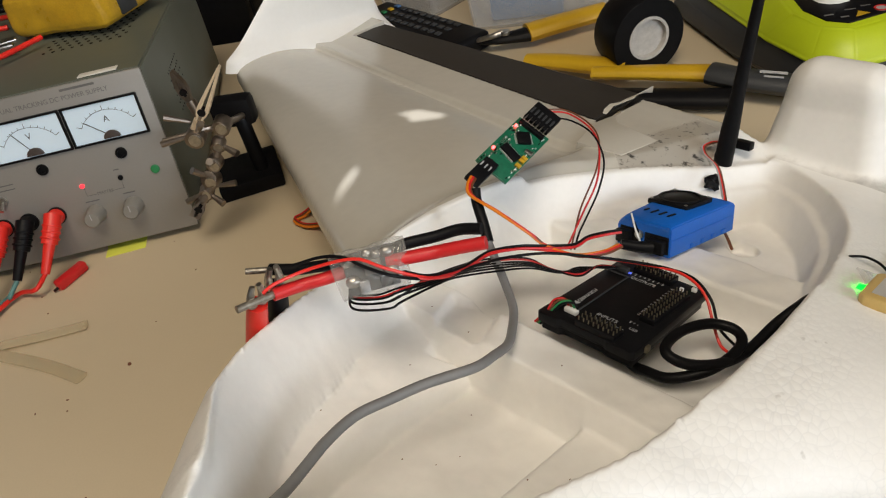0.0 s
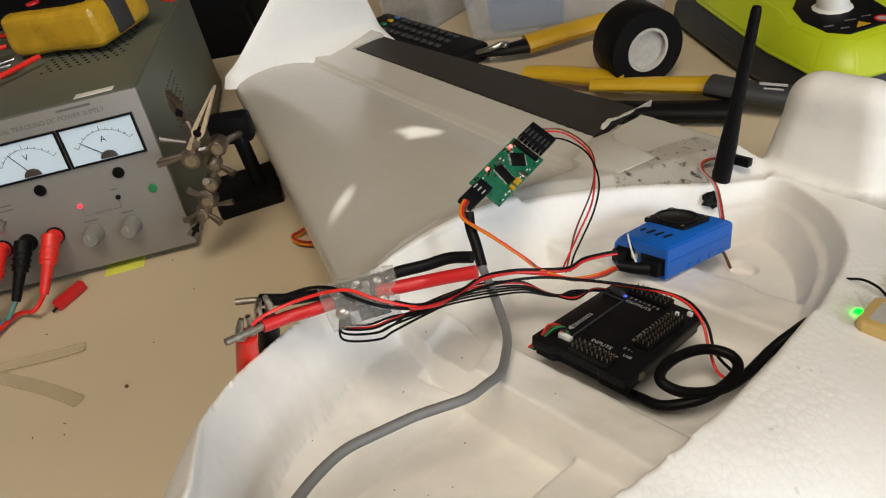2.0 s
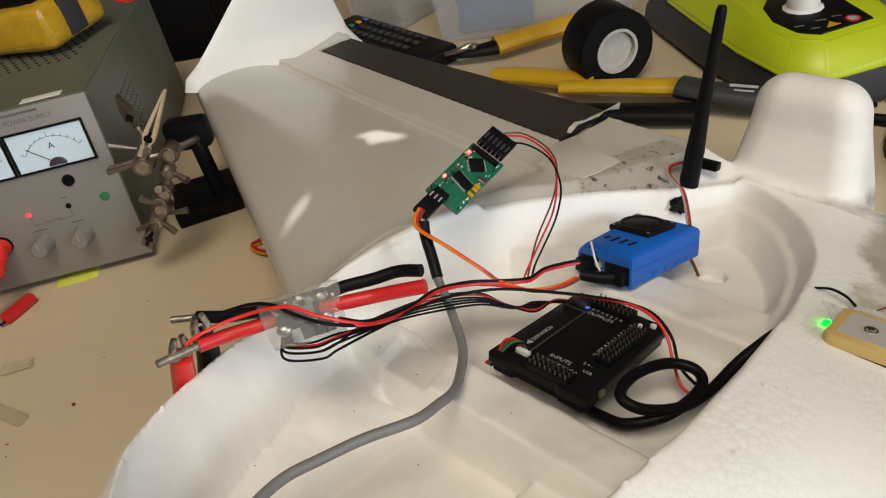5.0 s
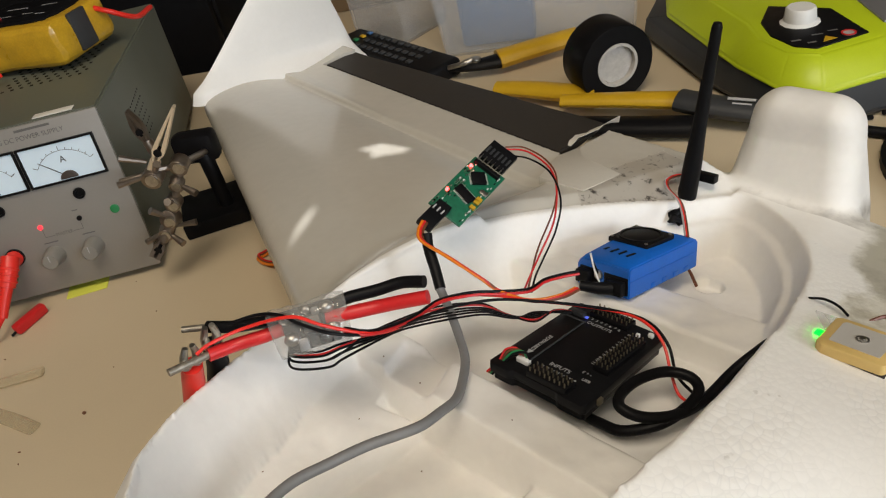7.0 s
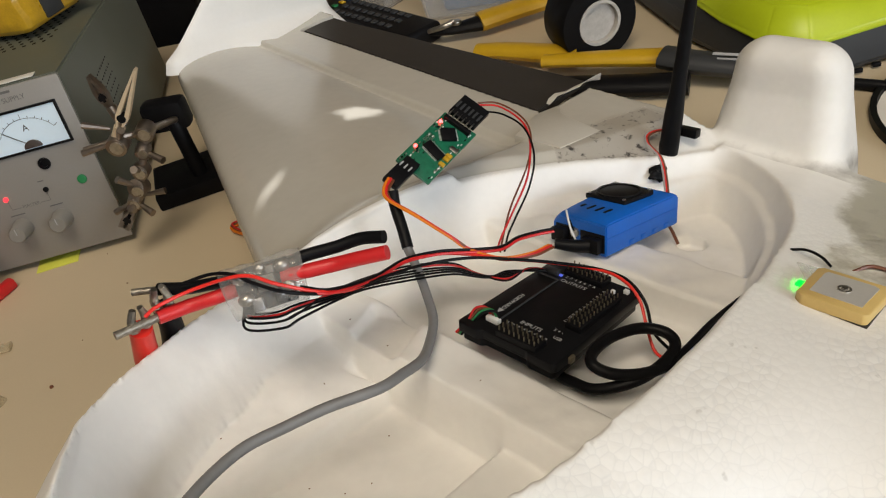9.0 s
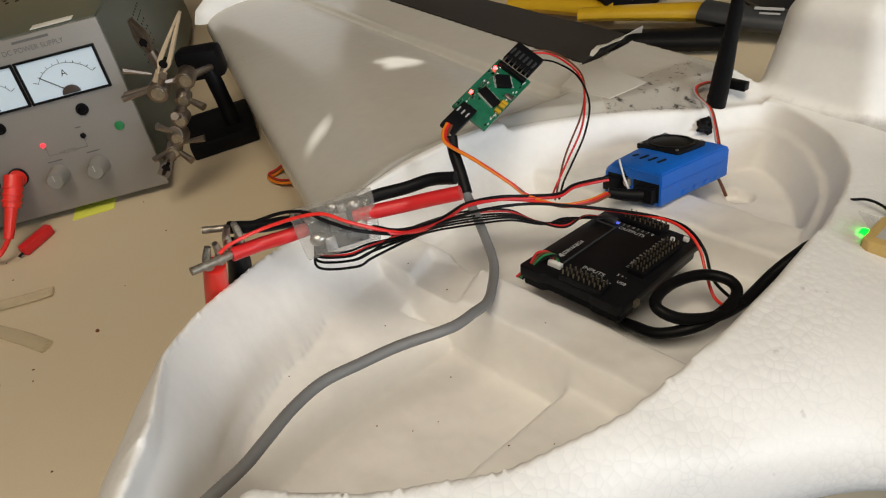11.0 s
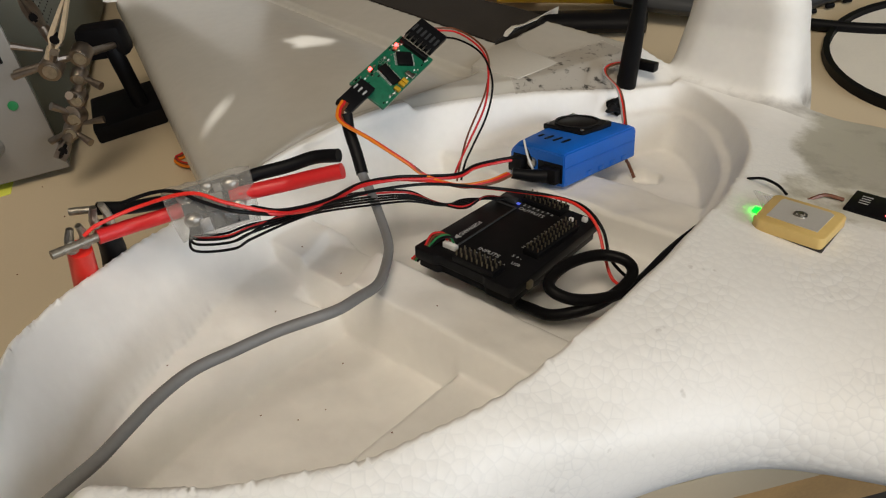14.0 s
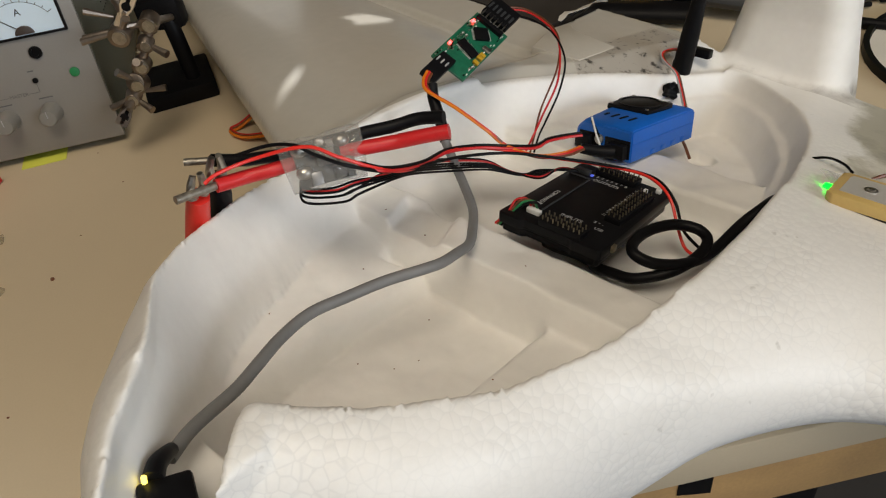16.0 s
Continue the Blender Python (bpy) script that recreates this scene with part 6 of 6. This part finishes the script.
part("jaw_edge", tube([(0.036, 0.834, 0.012), (0.052, 0.828, 0.016), (0.064, 0.830, 0.018)], 0.003, 10, ends=(0.0022, 0.0036)), M_CHROME, cu)
part("pivot", cyl(0.005, 0.004, (0.066, 0.829, 0.018), n=16, bevel=0.001), M_CHROME, cu)
grip([(0.087, 0.832, 0.013), (0.115, 0.840, 0.014), (0.165, 0.856, 0.014)], 0.012, M_YELLOW, "yellow rubber grip", cu, ends=(0.0135, 0.0125))

# lime charger with a chamfered front
chg = thing("battery_charger", pose(0, 0, 0), "lime green and charcoal power tool charger", "charger")
foot = [(0.312, 0.634), (0.286, 0.652), (0.268, 0.703), (0.262, 0.730), (0.242, 0.825), (0.262, 0.930), (0.520, 0.930), (0.520, 0.690)]
crest = [(0.318, 0.659), (0.298, 0.670), (0.287, 0.702), (0.287, 0.735), (0.268, 0.825), (0.285, 0.915), (0.500, 0.915), (0.500, 0.710)]
cxy = Vector((0.385, 0.800))


def inset(poly, k):
    return [tuple(cxy + (Vector(p) - cxy) * k) for p in poly]


def loft(levels, bevel=0.0):
    bm = bmesh.new()
    rings = [[bm.verts.new((x, y, z)) for x, y in poly] for poly, z in levels]
    n = len(rings[0])
    for a, b in zip(rings, rings[1:]):
        for k in range(n):
            bm.faces.new((a[k], a[(k + 1) % n], b[(k + 1) % n], b[k]))
    bm.faces.new(rings[0][::-1])
    bm.faces.new(rings[-1])
    bmesh.ops.recalc_face_normals(bm, faces=bm.faces[:])
    if bevel:
        bmesh.ops.bevel(bm, geom=[e for e in bm.edges if e.calc_face_angle(0) > 0.2], offset=bevel, segments=3, affect="EDGES")
    return bm


wide = foot[:3] + [(0.254, 0.738), (0.228, 0.852)] + foot[5:]
part("base", loft([(inset(wide, 0.965), 0.0), (wide, 0.006), (inset(wide, 0.985), 0.022), (inset(foot, 0.97), 0.031)], 0.0015), M_CHAR, chg, "charcoal lower shell")
top = part("cover", loft([(inset(foot, 0.988), 0.0285), (inset(foot, 0.983), 0.0330), (crest, 0.0485), (inset(crest, 0.98), 0.0500)], 0.0018), M_LIME, chg, "lime green upper shell")
dark = [(0.297, 0.730), (0.296, 0.703), (0.305, 0.678), (0.318, 0.669), (0.359, 0.682), (0.352, 0.735), (0.312, 0.760)]
pan = part("control_panel", slab(dark, 0.0490, 0.0512, 0.0006), M_RUBBER, chg, "glossy black control panel")
part("dial", spin_profile([(0.0, 0.0120), (0.0100, 0.0120), (0.0112, 0.0106), (0.0122, 0.0020), (0.0150, 0.0)], 12, (0.323, 0.719, 0.0512)), M_WHITE, chg, "pale grey faceted dial")
part("warning_triangle", slab([(0.325, 0.6765), (0.336, 0.6795), (0.330, 0.6860)], 0.0512, 0.0515), M_YELLOW, pan)
part("red_mark", cyl(0.0052, 0.0004, (0.346, 0.685, 0.0514), n=20), M_PRINT, pan)
part("red_ring", ring_prism(0.0053, 0.0038, 0.0514, 0.0519, 24), M_RED, pan).location = (0.346, 0.685, 0)
bars([(0.309, 0.686, 0.007, 0.0022), (0.318, 0.679, 0.006, 0.0022), (0.338, 0.694, 0.007, 0.0018), (0.326, 0.691, 0.008, 0.0018)], M_FAINT, pan, 0.0513)
part("bay", slab([(0.375, 0.695), (0.470, 0.715), (0.470, 0.880), (0.375, 0.850)], 0.0480, 0.0515, 0.001), M_SILVER, chg, "grey metal bay in the cover")
part("teeth", join(*[box(0.006, 0.003, 0.003, (0.335 + 0.014 * k, 0.6375 + 0.0042 * k, 0.0030), 0.0006) for k in range(10)]), M_RUBBER, chg)
part("power_cord", tube([(0.330, 0.628, 0.0042), (0.380, 0.600, 0.0042), (0.45, 0.585, 0.0042), (0.55, 0.60, 0.0042)], 0.0040, 10), M_RUBBER, chg)
ringo = thing("black_hoop", pose(0.405, 0.560, 0.0), "thin black hoop lying on the table", "hoop")
part("rim", spin_profile([(0.072, 0.0), (0.076, 0.0), (0.076, 0.006), (0.072, 0.006), (0.072, 0.0)], 48), M_RUBBER, ringo)
part("disc", cyl(0.0715, 0.002, (0, 0, 0.0015), n=48), M_PAPER, ringo)

# storage box and remote at the back of the table
bx = thing("storage_box", pose(0.135, 0.932, 0.0, 0, 0, -7), "frosted clear plastic box holding something blue", "box")


def tray(sx, sy, h, th, flare):
    bm = bmesh.new()
    rings = []
    for k, z, i in ((1, 0.0, 0), (flare, h, 0), (flare, h, th), (1, th, th)):
        x, y = sx / 2 * k - i, sy / 2 * k - i
        rings.append([bm.verts.new((a * x, b * y, z)) for a, b in ((-1, -1), (1, -1), (1, 1), (-1, 1))])
    for a, b in zip(rings, rings[1:]):
        for k in range(4):
            bm.faces.new((a[k], a[(k + 1) % 4], b[(k + 1) % 4], b[k]))
    bm.faces.new(rings[0][::-1])
    bm.faces.new(rings[-1])
    bmesh.ops.recalc_face_normals(bm, faces=bm.faces[:])
    bmesh.ops.bevel(bm, geom=bm.edges[:], offset=0.0012, segments=2, affect="EDGES")
    return bm


part("tray", tray(0.190, 0.110, 0.075, 0.002, 1.06), M_BOXP, bx)


def box_rim(sx, sy, h, parent):
    """A folded lip round the top of a plastic box."""
    part("rim", join(*[box(w, d, 0.004, (x, y, h), 0.0012) for w, d, x, y in ((sx, 0.005, 0, sy / 2), (sx, 0.005, 0, -sy / 2), (0.005, sy - 0.006, sx / 2, 0), (0.005, sy - 0.006, -sx / 2, 0))]), M_BOXP, parent)


box_rim(0.2055, 0.1205, 0.0755, bx)
inner = tagged(link_mesh("blue_case", box(0.075, 0.045, 0.055, (0, 0, 0), 0.004), M_BLUEP), "blue plastic case inside the storage box", "case")
inner.matrix_world = pose(0.092, 0.918, 0.0305, 0, 0, -6)
bx2 = thing("storage_box", pose(-0.020, 0.995, 0.0, 0, 0, -40), "small frosted clear plastic box", "box")
part("tray", tray(0.080, 0.070, 0.060, 0.002, 1.05), M_BOXP, bx2)
box_rim(0.088, 0.0775, 0.0605, bx2)
rm = thing("remote_control", pose(-0.022, 0.895, 0.0, 0, 0, -49), "black remote control with coloured buttons", "remote control")
part("shell", box(0.175, 0.044, 0.018, (0, 0, 0.009), 0.005, seg=3), M_BLACK, rm)
for k, m in enumerate((M_RED, M_GREEN, M_YELLOW, M_BLUEP)):
    part("button", box(0.007, 0.005, 0.002, (-0.058, -0.014 + 0.0095 * k, 0.0188), 0.0008), m, rm)
btn = None
for i in range(9):
    for j in range(3):
        if btn is None:
            btn = part("button", box(0.007, 0.006, 0.002, (0, 0, 0), 0.0008), M_CHAR, rm)
            b2 = btn
        else:
            b2 = new("button", btn.data)
            b2.parent = rm
        b2.location = (-0.044 + 0.0115 * i, -0.0125 + 0.0125 * j, 0.0188)
board = tagged(link_mesh("backboard", box(0.62, 0.018, 0.30, (0, 0, 0.150), 0.002), M_CARD), "brown board standing at the back of the table", "board")
board.matrix_world = pose(0.16, 1.10, 0.0, -4)
# added black block that keeps the background behind the supply dark
dark_block = thing("cabinet", pose(-0.60, 1.22, -0.74), "plain black block added to darken the background behind the table", "cabinet")
part("body", box(0.74, 0.40, 1.20, (0, 0, 0.60), 0.006), M_RUBBER, dark_block)
for x in (-0.185, 0.185):
    part("front_slab", box(0.362, 0.016, 1.16, (x, -0.209, 0.60), 0.003), M_RUBBER, dark_block)
